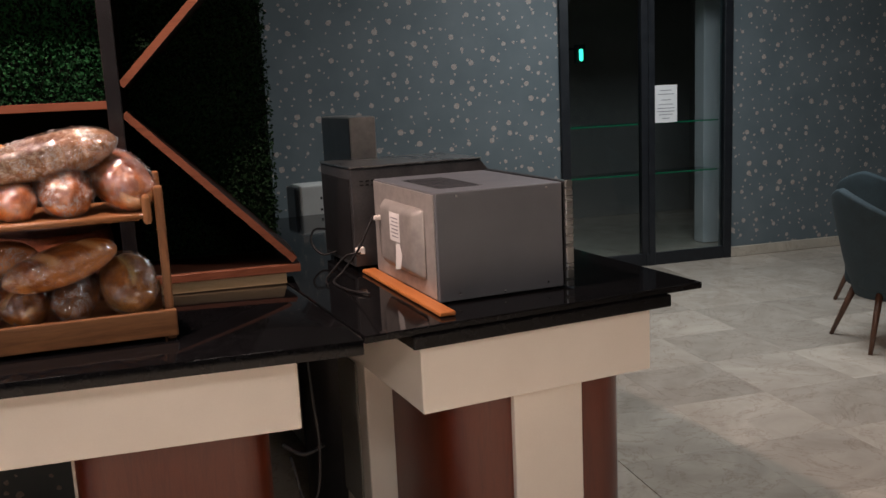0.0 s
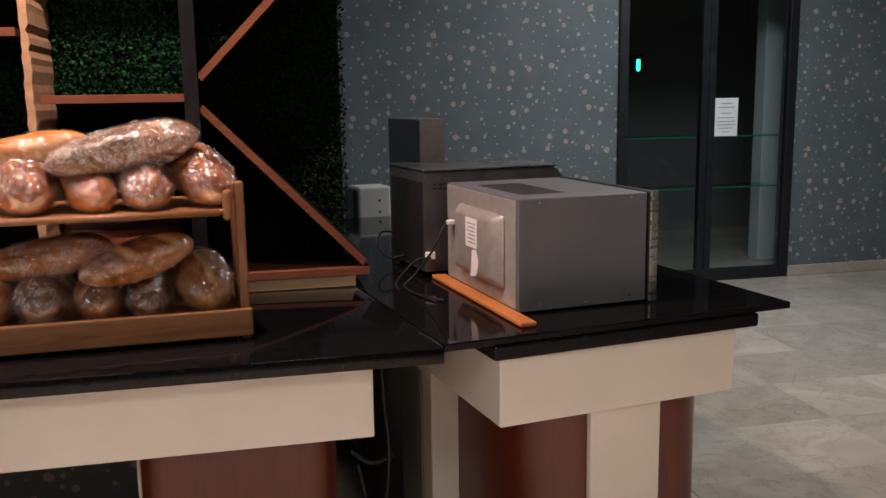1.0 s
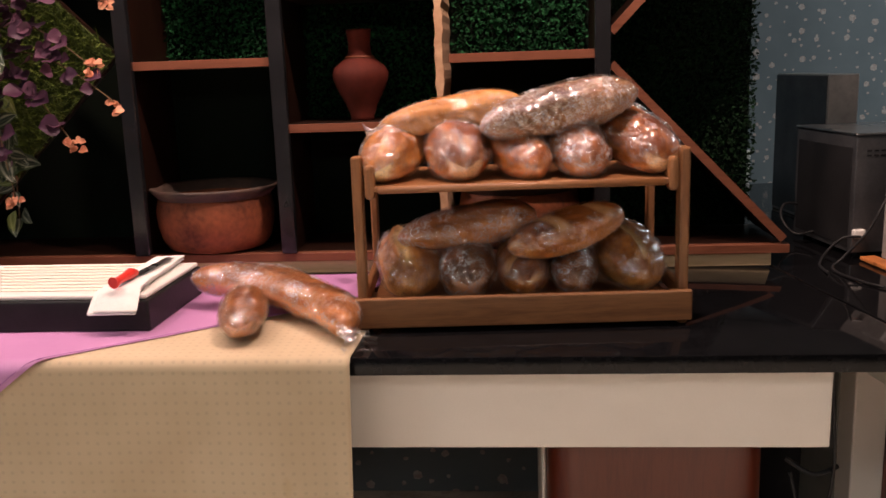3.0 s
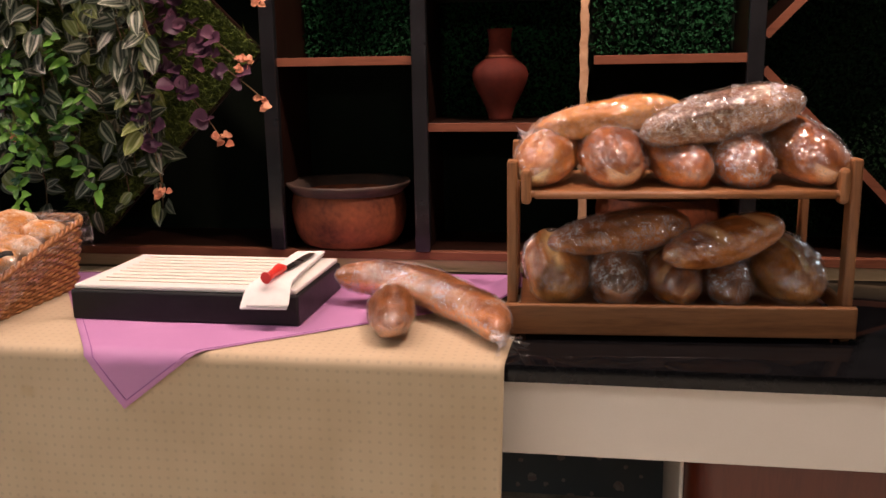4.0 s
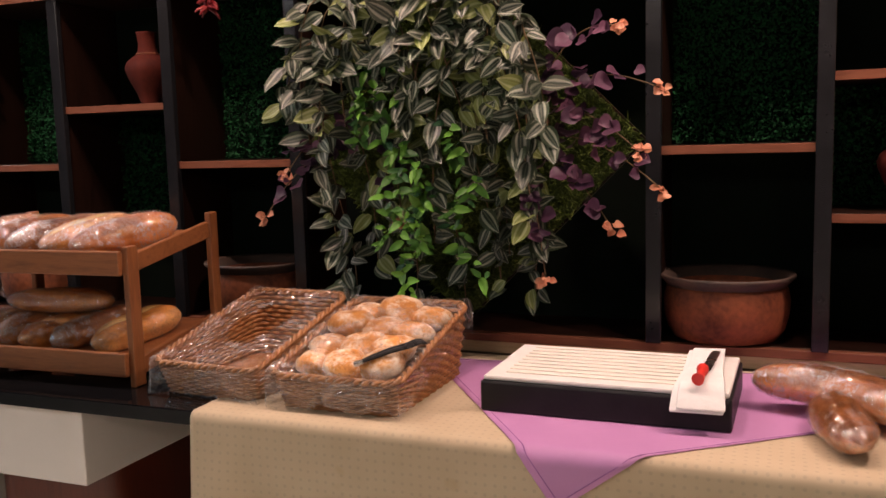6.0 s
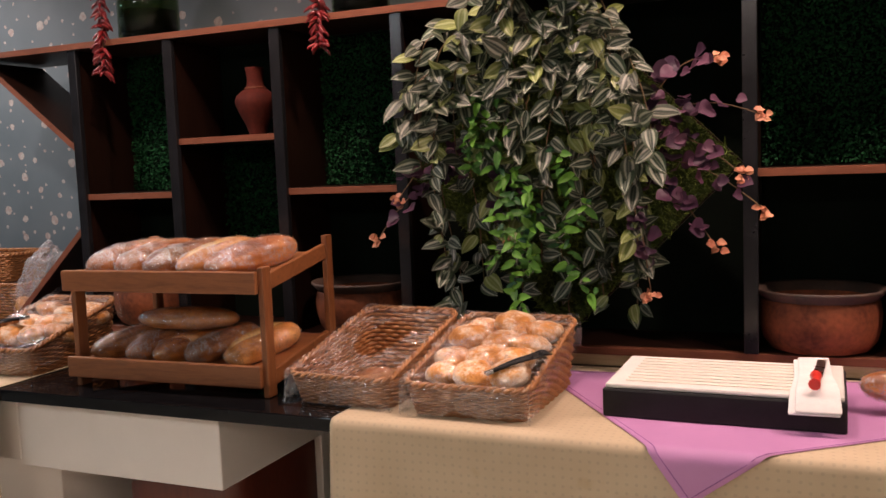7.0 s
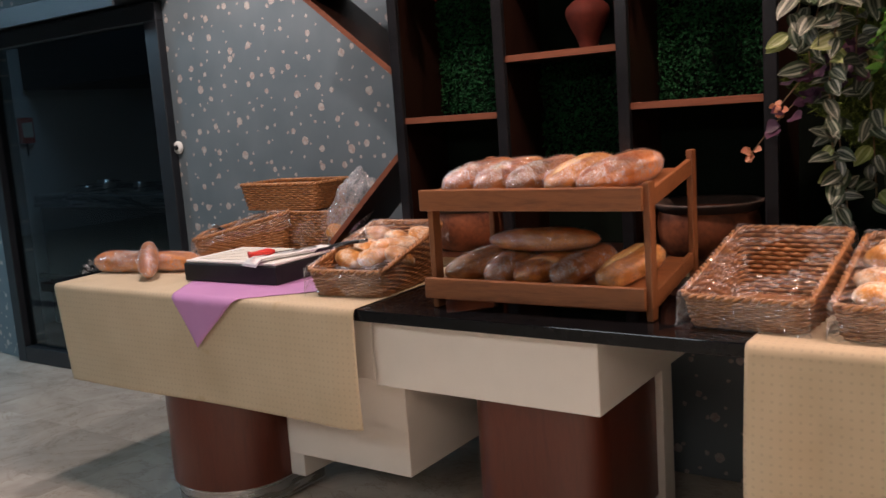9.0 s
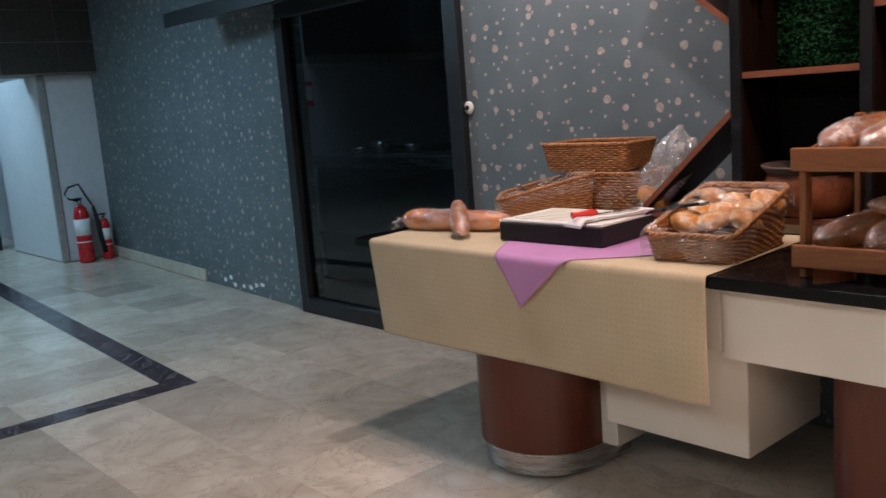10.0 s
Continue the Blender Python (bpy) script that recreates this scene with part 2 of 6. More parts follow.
def dotted_cloth(name):
    m, t, n, l, p = nodes_of(name)
    uv = n.new("ShaderNodeUVMap")
    v = n.new("ShaderNodeTexVoronoi")
    v.voronoi_dimensions = "2D"
    v.inputs["Scale"].default_value, v.inputs["Randomness"].default_value = 46, 0.12
    l.new(uv.outputs[0], v.inputs["Vector"])
    dots = maths(t, "LESS_THAN", v.outputs["Distance"], 0.18)
    vec = coords(t)
    r = ramp(t, [(0.3, (0.47, 0.375, 0.25)), (0.7, (0.53, 0.435, 0.30))])
    l.new(noise_tex(t, vec, 5, 6), r.inputs["Fac"])
    stain = ramp(t, [(0.69, (0, 0, 0)), (0.76, (1, 1, 1))])
    l.new(noise_tex(t, vec, 7, 3), stain.inputs["Fac"])
    col = mixed(t, maths(t, "MULTIPLY", dots, 0.27), r.outputs["Color"], (0.29, 0.25, 0.2))
    col = mixed(t, maths(t, "MULTIPLY", stain.outputs["Color"], 0.35), col, (0.38, 0.26, 0.12))
    l.new(col, p.inputs["Base Color"])
    p.inputs["Roughness"].default_value = 0.75
    bumped(t, p, noise_tex(t, vec, 400, 2), 0.2, 0.001)
    return m


def leaf_stripes(name):
    """Dark green leaf with two silvery bands along it and a pale midrib edge."""
    m, t, n, l, p = nodes_of(name)
    uv, sep = n.new("ShaderNodeUVMap"), n.new("ShaderNodeSeparateXYZ")
    l.new(uv.outputs[0], sep.inputs[0])
    d = maths(t, "ABSOLUTE", maths(t, "SUBTRACT", sep.outputs[0], 0.5))
    streak = coords(t, (30, 3, 1), "UV")
    fac = maths(t, "ADD", d, maths(t, "MULTIPLY", maths(t, "SUBTRACT", noise_tex(t, streak, 1.0, 3), 0.5), 0.10))
    r = ramp(t, [(0.02, (0.10, 0.12, 0.08)), (0.05, (0.012, 0.026, 0.014)), (0.13, (0.016, 0.034, 0.018)), (0.18, (0.22, 0.25, 0.20)), (0.26, (0.34, 0.36, 0.27)), (0.33, (0.03, 0.05, 0.025)), (0.5, (0.03, 0.055, 0.022))])
    l.new(fac, r.inputs["Fac"])
    geo = n.new("ShaderNodeNewGeometry")
    info = n.new("ShaderNodeObjectInfo")
    hsv = n.new("ShaderNodeHueSaturation")
    rnd = maths(t, "FRACT", maths(t, "ADD", geo.outputs["Random Per Island"], info.outputs["Random"]))
    l.new(maths(t, "ADD", maths(t, "MULTIPLY", rnd, 0.75), 0.6), hsv.inputs["Value"])
    l.new(maths(t, "ADD", maths(t, "MULTIPLY", rnd, 0.05), 0.46), hsv.inputs["Hue"])
    lime = maths(t, "MULTIPLY", maths(t, "GREATER_THAN", rnd, 0.84), 0.55)
    l.new(mixed(t, lime, r.outputs["Color"], (0.24, 0.27, 0.06)), hsv.inputs["Color"])
    l.new(hsv.outputs["Color"], p.inputs["Base Color"])
    p.inputs["Roughness"].default_value = 0.36
    bumped(t, p, noise_tex(t, streak, 1.5, 3), 0.35, 0.004)
    return m


def leaf_plain(name, a, b, rough=0.45):
    m, t, n, l, p = nodes_of(name)
    geo, info = n.new("ShaderNodeNewGeometry"), n.new("ShaderNodeObjectInfo")
    r = ramp(t, [(0.0, a), (1.0, b)])
    l.new(maths(t, "FRACT", maths(t, "ADD", geo.outputs["Random Per Island"], info.outputs["Random"])), r.inputs["Fac"])
    l.new(r.outputs["Color"], p.inputs["Base Color"])
    p.inputs["Roughness"].default_value = rough
    return m


M = dict(
    paper=wallpaper("wallpaper"),
    floor=marble("floor_marble", (0.40, 0.345, 0.285), (0.55, 0.485, 0.41), (0.27, 0.2, 0.15)),
    strip=marble("dark_marble", (0.022, 0.014, 0.02), (0.045, 0.03, 0.04), (0.3, 0.26, 0.27)),
    skirting=marble("skirting_marble", (0.42, 0.37, 0.30), (0.55, 0.49, 0.41), (0.3, 0.24, 0.19), 0.3),
    ceiling=plain("ceiling_paint", (0.28, 0.28, 0.275), (0.33, 0.325, 0.32), 0.9),
    white_wall=plain("white_wall_tile", (0.6, 0.61, 0.64), (0.68, 0.69, 0.72), 0.35),
    # wall colour taken down to grey in place of the lobby's dim light
    lobby=plain("lobby_unlit_grey", (0.2, 0.195, 0.19), (0.25, 0.245, 0.24), 0.7),
    brown_tile=plain("brown_tile", (0.035, 0.028, 0.024), (0.06, 0.048, 0.04), 0.4, scale=20),
    grout=plain("grout", (0.22, 0.2, 0.18), (0.28, 0.26, 0.24), 0.9),
    granite=plain("black_granite", (0.003, 0.003, 0.0035), (0.007, 0.007, 0.008), 0.04, scale=30, fine=300, bump=0.0, rough2=0.08),
    cream=plain("cream_laminate", (0.69, 0.645, 0.575), (0.75, 0.705, 0.635), 0.4, scale=4, fine=200, bump=0.03),
    red_wood=wood("red_brown_veneer", (0.072, 0.0135, 0.006), (0.105, 0.021, 0.0095), 2, 0.30),
    shelf_edge=wood("shelf_veneer", (0.115, 0.040, 0.022), (0.185, 0.068, 0.038), 0, 0.4),
    # near black: the cabinet's inner shade is put into this veneer colour
    shelf_shaded=wood("shelf_shaded_veneer", (0.006, 0.0026, 0.002), (0.015, 0.006, 0.0036), 2, 0.4),
    raw_wood=plain("chipped_raw_wood", (0.35, 0.2, 0.11), (0.5, 0.32, 0.19), 0.8, scale=40, bump=0.5),
    black_wood=plain("black_lacquer", (0.008, 0.008, 0.009), (0.014, 0.014, 0.016), 0.18, bump=0.03),
    oak=wood("rack_oak", (0.14, 0.055, 0.021), (0.27, 0.118, 0.045), 0, 0.42),
    oak_up=wood("rack_oak_upright", (0.14, 0.055, 0.021), (0.27, 0.118, 0.045), 2, 0.42),
    cherry=wood("rack_cherry", (0.125, 0.040, 0.014), (0.235, 0.086, 0.030), 0, 0.42),
    cherry_up=wood("rack_cherry_upright", (0.125, 0.040, 0.014), (0.235, 0.086, 0.030), 2, 0.42),
    grey_paint=plain("grey_steel_paint", (0.125, 0.133, 0.150), (0.150, 0.158, 0.176), 0.42, 0.15, scale=6, fine=400, bump=0.05),
    # grey of the side panel, lowered to carry the shade between the counters
    grey_panel_shaded=plain("grey_shaded_laminate", (0.17, 0.17, 0.15), (0.21, 0.21, 0.19), 0.5),
    zinc=plain("galvanised_sheet", (0.33, 0.315, 0.305), (0.46, 0.44, 0.42), 0.34, 0.35, scale=26),
    steel=plain("brushed_steel", (0.42, 0.42, 0.42), (0.55, 0.55, 0.55), 0.25, 1.0, scale=5, stretch=(1, 1, 12)),
    dark_steel=plain("dark_steel", (0.03, 0.03, 0.032), (0.05, 0.05, 0.052), 0.35, 0.6),
    black=plain("black_plastic", (0.012, 0.012, 0.013), (0.02, 0.02, 0.021), 0.4),
    black_metal=plain("black_aluminium", (0.014, 0.016, 0.02), (0.022, 0.025, 0.03), 0.35, 0.3),
    white=plain("white_plastic", (0.72, 0.7, 0.66), (0.8, 0.78, 0.74), 0.4),
    paper_white=plain("white_paper", (0.72, 0.72, 0.72), (0.8, 0.8, 0.8), 0.8),
    linen=plain("white_linen", (0.72, 0.71, 0.7), (0.8, 0.79, 0.78), 0.85, bump=0.3),
    red=plain("red_plastic", (0.6, 0.03, 0.02), (0.68, 0.04, 0.03), 0.35),
    red_paint=plain("red_enamel", (0.5, 0.015, 0.02), (0.56, 0.02, 0.025), 0.25),
    ink=plain("print_ink", (0.25, 0.25, 0.28), (0.32, 0.32, 0.35), 0.7),
    orange_wood=wood("skid_wood", (0.42, 0.13, 0.035), (0.55, 0.2, 0.06), 1, 0.4),
    cloth=dotted_cloth("dotted_tablecloth"),
    purple=plain("purple_napkin_cloth", (0.43, 0.195, 0.41), (0.50, 0.235, 0.465), 0.55, scale=5, fine=500, bump=0.2),
    purple_thread=plain("purple_thread", (0.24, 0.09, 0.26), (0.3, 0.12, 0.32), 0.8),
    wicker=plain("wicker", (0.20, 0.072, 0.020), (0.44, 0.20, 0.072), 0.42, scale=45, fine=200, bump=0.3),
    clay=plain("terracotta", (0.06, 0.020, 0.012), (0.29, 0.090, 0.038), 0.5, scale=9, fine=70, bump=0.2),
    red_clay=plain("red_terracotta", (0.05, 0.008, 0.005), (0.095, 0.015, 0.008), 0.75, scale=10, fine=80),
    soot=plain("sooted_clay", (0.03, 0.022, 0.018), (0.09, 0.05, 0.034), 0.6),
    crust=bread_crust("brown_crust", (0.25, 0.062, 0.010), (0.72, 0.27, 0.055)),
    crust_light=bread_crust("golden_crust", (0.44, 0.155, 0.028), (0.80, 0.40, 0.11)),
    crust_dark=bread_crust("dark_crust", (0.16, 0.048, 0.010), (0.52, 0.195, 0.050)),
    crust_seeds=bread_crust("seeded_crust", (0.13, 0.05, 0.016), (0.36, 0.16, 0.055), 0.0, 0.4),
    crust_flour=bread_crust("floured_roll", (0.44, 0.16, 0.034), (0.70, 0.36, 0.11), 0.88),
    film=cling_film("cling_film", 0.13, 0.0, 0.26),
    film_heavy=cling_film("cling_film_heavy", 0.15, 0.015, 0.48, 1.1),
    basket_film=cling_film("basket_film", 0.11, 0.008, 0.30, 0.8),
    crumbless=plain("cream_slat", (0.74, 0.69, 0.60), (0.8, 0.75, 0.67), 0.5),
    bag_film=cling_film("bag_plastic", 0.10, 0.16, 0.25, 0.5),
    plinth=wood("plinth_wood", (0.46, 0.32, 0.17), (0.6, 0.44, 0.26), 0, 0.5),
    oven_steel=plain("oven_sheet_steel", (0.06, 0.062, 0.066), (0.13, 0.132, 0.138), 0.32, 0.6, scale=9, fine=120, bump=0.08),
    glass=glass_pane("window_glass"),
    smoke_glass=glass_pane("smoked_glass", (0.6, 0.64, 0.66)),
    green_glass=plain("glass_shelf_edge", (0.0, 0.16, 0.07), (0.01, 0.22, 0.1), 0.15),
    jar_glass=glass_pane("jar_glass", (0.55, 0.62, 0.45)),
    stripes=leaf_stripes("variegated_leaf"),
    fern=leaf_plain("fresh_green_leaf", (0.008, 0.045, 0.018), (0.11, 0.27, 0.03)),
    plum=leaf_plain("plum_leaf", (0.035, 0.016, 0.034), (0.115, 0.045, 0.078)),
    peach=leaf_plain("peach_bud", (0.45, 0.15, 0.08), (0.56, 0.25, 0.14)),
    stem=plain("stem", (0.1, 0.06, 0.03), (0.14, 0.09, 0.04), 0.7),
    turf=leaf_plain("artificial_hedge_leaf", (0.004, 0.032, 0.010), (0.012, 0.085, 0.026), 0.8),
    # darker copy of the hedge leaf, used on the right end bay
    turf_dark=leaf_plain("dark_turf_blade", (0.002, 0.009, 0.003), (0.006, 0.028, 0.008), 0.9),
    # black backing, darkened further so the bays read as shaded
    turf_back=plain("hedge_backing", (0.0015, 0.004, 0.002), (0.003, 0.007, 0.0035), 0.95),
    moss=leaf_plain("moss", (0.02, 0.035, 0.006), (0.12, 0.17, 0.03), 0.8),
    chili=leaf_plain("dried_chili", (0.09, 0.004, 0.006), (0.2, 0.012, 0.014), 0.3),
    teal=plain("teal_velvet", (0.02, 0.035, 0.042), (0.035, 0.055, 0.065), 0.8, bump=0.3),
    leg_wood=wood("walnut_leg", (0.05, 0.022, 0.012), (0.1, 0.045, 0.025), 2, 0.4),
    exit=glowing("exit_reflection_glow", (0.05, 0.9, 0.55), 3.0),
)

for dull in ("granite", "black", "red_clay", "clay", "crust", "crust_light", "crust_dark", "crust_seeds", "crust_flour", "turf", "turf_dark", "turf_back", "shelf_shaded", "shelf_edge", "plum", "fern", "moss", "cloth"):
    M[dull].node_tree.nodes["Principled BSDF"].inputs["Specular IOR Level"].default_value = 0.2

# ---- mesh helpers ----


def thing(name, label, category, group="", at=None):
    ob = new(name)
    ob.matrix_world = at if at is not None else Matrix()
    return tagged(ob, label, category, group)


def smooth(bm, angle=40):
    for f in bm.faces:
        f.smooth = True
    lim = radians(angle)
    for e in bm.edges:
        if len(e.link_faces) == 2 and e.calc_face_angle(0) > lim:
            e.smooth = False


def mesh_ob(name, bm, material, parent=None, label=""):
    me = bpy.data.meshes.new(name)
    bm.normal_update()
    bm.to_mesh(me)
    bm.free()
    for mt in (material if isinstance(material, (list, tuple)) else [material]):
        me.materials.append(mt)
    ob = new(name, me)
    if parent is not None:
        ob.parent = parent
    if label:
        ob["label"] = label
    return ob


def part(name, bm, material, parent, label=""):
    return mesh_ob(name, bm, material, parent, label)


def add_box(bm, x0, x1, y0, y1, z0, z1, bevel=0.0, seg=1, m=None):
    v = [bm.verts.new((x, y, z)) for x in (x0, x1) for y in (y0, y1) for z in (z0, z1)]
    fs = [bm.faces.new([v[i] for i in f]) for f in ((0, 1, 3, 2), (4, 6, 7, 5), (0, 4, 5, 1), (2, 3, 7, 6), (0, 2, 6, 4), (1, 5, 7, 3))]
    if m is not None:
        bmesh.ops.transform(bm, matrix=m, verts=v)
    if bevel:
        es = list({e for f in fs for e in f.edges})
        bmesh.ops.bevel(bm, geom=es, offset=bevel, segments=seg, affect="EDGES", profile=0.5)
    return bm


def box(x0, x1, y0, y1, z0, z1, bevel=0.003, seg=1, m=None):
    bm = add_box(bmesh.new(), x0, x1, y0, y1, z0, z1, bevel, seg, m)
    return bm


def lathe(profile, steps=32, squash=1.0, cap=True):
    """Turns (radius, height) pairs round z."""
    bm = bmesh.new()
    rings = []
    for r, z in profile:
        rings.append([bm.verts.new((r * math.cos(2 * math.pi * k / steps), squash * r * math.sin(2 * math.pi * k / steps), z)) for k in range(steps)])
    for a, b in zip(rings, rings[1:]):
        for k in range(steps):
            bm.faces.new((a[k], a[(k + 1) % steps], b[(k + 1) % steps], b[k]))
    if cap:
        bm.faces.new(rings[0][::-1])
        bm.faces.new(rings[-1])
    smooth(bm, 50)
    return bm


def tube(points, radius, steps=6, bm=None, closed=False):
    bm = bm or bmesh.new()
    pts = [Vector(p) for p in points]
    n, rings = len(pts), []
    for i, p in enumerate(pts):
        a = pts[(i - 1) % n] if closed or i else p
        b = pts[(i + 1) % n] if closed or i < n - 1 else p
        d = (b - a).normalized()
        u = d.cross(Vector((0, 0, 1)))
        u = d.cross(Vector((1, 0, 0))) if u.length < 0.05 else u
        u.normalize()
        w = d.cross(u)
        r = radius(i / max(1, n - 1)) if callable(radius) else radius
        rings.append([bm.verts.new(p + r * (math.cos(t) * u + math.sin(t) * w)) for t in (2 * math.pi * k / steps for k in range(steps))])
    for i in range(n if closed else n - 1):
        a, b = rings[i], rings[(i + 1) % n]
        for k in range(steps):
            f = bm.faces.new((a[k], b[k], b[(k + 1) % steps], a[(k + 1) % steps]))
            f.smooth = True
    if not closed:
        bm.faces.new(rings[0])
        bm.faces.new(rings[-1][::-1])
    return bm


def prism(outline, y0, y1, bevel=0.0):
    """An outline of (x, z) pairs, pulled from y0 to y1."""
    bm = bmesh.new()
    a = [bm.verts.new((x, y0, z)) for x, z in outline]
    b = [bm.verts.new((x, y1, z)) for x, z in outline]
    n = len(a)
    for i in range(n):
        bm.faces.new((a[i], a[(i + 1) % n], b[(i + 1) % n], b[i]))
    bm.faces.new(a[::-1])
    bm.faces.new(b)
    bmesh.ops.recalc_face_normals(bm, faces=bm.faces)
    if bevel:
        bmesh.ops.bevel(bm, geom=list(bm.edges), offset=bevel, segments=1, affect="EDGES", profile=0.5)
    return bm


def slab_plan(outline, z0, z1, bevel=0.0, seg=2):
    """An outline of (x, y) pairs, pulled from z0 to z1."""
    bm = bmesh.new()
    a = [bm.verts.new((x, y, z0)) for x, y in outline]
    b = [bm.verts.new((x, y, z1)) for x, y in outline]
    n = len(a)
    for i in range(n):
        bm.faces.new((a[i], a[(i + 1) % n], b[(i + 1) % n], b[i]))
    bm.faces.new(a[::-1])
    bm.faces.new(b)
    bmesh.ops.recalc_face_normals(bm, faces=bm.faces)
    if bevel:
        bmesh.ops.bevel(bm, geom=list(bm.edges), offset=bevel, segments=seg, affect="EDGES", profile=0.5)
    smooth(bm, 35)
    return bm


def structure(name, bm, material, label):
    return tagged(mesh_ob(name, bm, material), label, name.split("_")[0], kind="structure")


# ---- the room ----
floor = structure("floor", box(-16, 9, -6, 10, -0.2, -0.004, 0), M["floor"], "polished beige marble tile floor")
structure("ceiling", box(-16, 9, -6, 10, 3.0, 3.2, 0), M["ceiling"], "plain pale painted ceiling")
structure("wall_back", box(-16, 9, -6.2, -6, -0.2, 3.2, 0), M["paper"], "blue-grey flowered wallpaper wall")
structure("wall_left", box(-16.2, -16, -6, 10, -0.2, 3.2, 0), M["white_wall"], "plain white wall at the corridor end")
structure("wall_right", box(9, 9.2, -6, 10, -0.2, 3.2, 0), M["paper"], "blue-grey flowered wallpaper wall")
bm = add_box(bmesh.new(), -6.06, 0.15, 3.75, 3.9, 0, 3.0)
add_box(bm, -7.88, -6.06, 3.75, 3.9, 2.2, 3.0)
wall_counter = structure("wall_counter", bm, M["paper"], "blue-grey wallpaper wall with small cream blossoms")
structure("wall_return", box(0.0, 0.15, 3.9, 6.93, 0, 3.0, 0), M["paper"], "blue-grey flowered wallpaper wall")
ang = math.atan2(0.34, -4.45)
m_side = Matrix.Translation((-7.88, 3.75, 0)) @ Matrix.Rotation(ang, 4, "Z")
wall_side = structure("wall_side", add_box(bmesh.new(), 0, 4.6, -0.15, 0, 0, 3.0), M["paper"], "blue-grey wallpaper wall with small cream blossoms")
wall_side.matrix_world = m_side
bm = add_box(bmesh.new(), 0.15, 2.70, 6.93, 7.08, 0, 3.0)
add_box(bm, 4.19, 9, 6.93, 7.08, 0, 3.0)
add_box(bm, 2.70, 4.19, 6.93, 7.08, 2.35, 3.0)
structure("wall_far", bm, M["paper"], "blue-grey wallpaper wall with small cream blossoms")
structure("skirting_far", box(4.19, 9, 6.905, 6.928, 0, 0.085, 0.004), M["skirting"], "beige marble skirting along the wall")
sk = structure("skirting_side", box(1.9, 4.6, 0.002, 0.028, 0, 0.11, 0.004), M["skirting"], "beige marble skirting, broken off at one end")
sk.matrix_world = m_side

# room behind the glass door
bm = add_box(bmesh.new(), 2.2, 5.4, 9.6, 9.7, 0, 3.0)
add_box(bm, 2.1, 2.2, 7.08, 9.7, 0, 3.0)
add_box(bm, 5.4, 5.5, 7.08, 9.7, 0, 3.0)
structure("wall_lobby", bm, M["lobby"], "lobby wall behind the door, greyed in colour to look unlit")

structure("pilaster_lobby", box(4.36, 4.53, 7.6, 7.75, 0, 3.0, 0.004), M["white_wall"], "pale pilaster in the dim lobby")

# column and tiled beam at the corridor
structure("column", box(-14.2, -12.43, 3.52, 4.4, 0, 2.05, 0.01), M["white_wall"], "white tiled column in the corridor")
beam = structure("beam", box(-12.9, -12.21, -6, 4.2, 2.05, 3.0, 0), M["grout"], "ceiling beam clad in dark brown tiles")
structure("column_edge", box(-12.45, -12.40, 3.50, 3.58, 0, 2.045, 0.006), M["zinc"], "grey metal corner strip on the column")
structure("wall_corridor", box(-16, -14.2, 4.0, 4.2, 0, 3.0, 0), M["white_wall"], "white corridor wall")

# dark marble border in the floor
structure("floor_border", slab_plan([(-6.95, 2.37), (-6.95, -3.0), (-7.12, -3.0), (-7.12, 2.22), (-12.0, 2.52), (-12.0, 2.70)], -0.02, 0.0015), M["strip"], "dark veined marble border strip in the floor")

# ---- sliding glass door ----
door = structure("door_1", box(2.70, 4.19, 6.90, 6.96, 2.28, 2.36, 0.004), M["black_metal"], "black aluminium sliding glass door, closed")
for nm, a, b, y in (("door_frame", 2.70, 2.775, 6.90), ("door_frame", 4.125, 4.20, 6.90), ("door_stile", 3.39, 3.45, 6.915), ("door_stile", 3.445, 3.50, 6.90)):
    part(nm, box(a, b, y, y + 0.06, 0, 2.30, 0.004), M["black_metal"], door)
part("door_rail", box(2.775, 3.42, 6.92, 6.955, 0, 0.10, 0.004), M["black_metal"], door)
part("door_rail", box(3.42, 4.125, 6.905, 6.94, 0, 0.10, 0.004), M["black_metal"], door)
for a, b, y in ((2.775, 3.39, 6.935), (3.50, 4.125, 6.92)):
    pane = part("pane", box(a, b, y, y + 0.008, 0.1, 2.30, 0), M["glass"], door)
    pane.visible_shadow = False
note = thing("paper_notice", "white printed paper notice taped on the glass door", "notice")
part("sheet", box(3.505, 3.70, 6.912, 6.914, 1.15, 1.445, 0), M["paper_white"], note)
for k, (w, z) in enumerate(((0.10, 1.40), (0.14, 1.37), (0.09, 1.325), (0.13, 1.29), (0.15, 1.26), (0.15, 1.235), (0.12, 1.21), (0.06, 1.18))):
    part("print_line", box(3.60 - w / 2, 3.60 + w / 2, 6.9105, 6.9115, z, z + 0.006, 0), M["ink"], note)
for z in (1.14, 0.735):
    sh = thing("glass_shelf", "green-edged glass shelf behind the door", "shelf", "glass shelves")
    part("glass_plate", box(2.80, 4.12, 7.0, 7.25, z, z + 0.008, 0.001), M["glass"], sh)
    part("glass_edge", box(2.80, 4.12, 6.992, 7.0, z - 0.001, z + 0.009, 0.001), M["green_glass"], sh)
# glowing plate behind the door stands in for a green reflection on its glass
sign = thing("exit_sign_reflection", "glowing green plate standing in for an exit sign's reflection", "sign")
part("lit_face", box(3.44, 3.48, 8.2, 8.22, 1.69, 1.80, 0.01), M["exit"], sign)
part("housing", box(3.41, 3.51, 8.22, 8.26, 1.67, 1.84, 0.005), M["black"], sign)
part("mount", box(3.44, 3.48, 8.22, 9.6, 1.80, 1.82, 0), M["black"], sign)

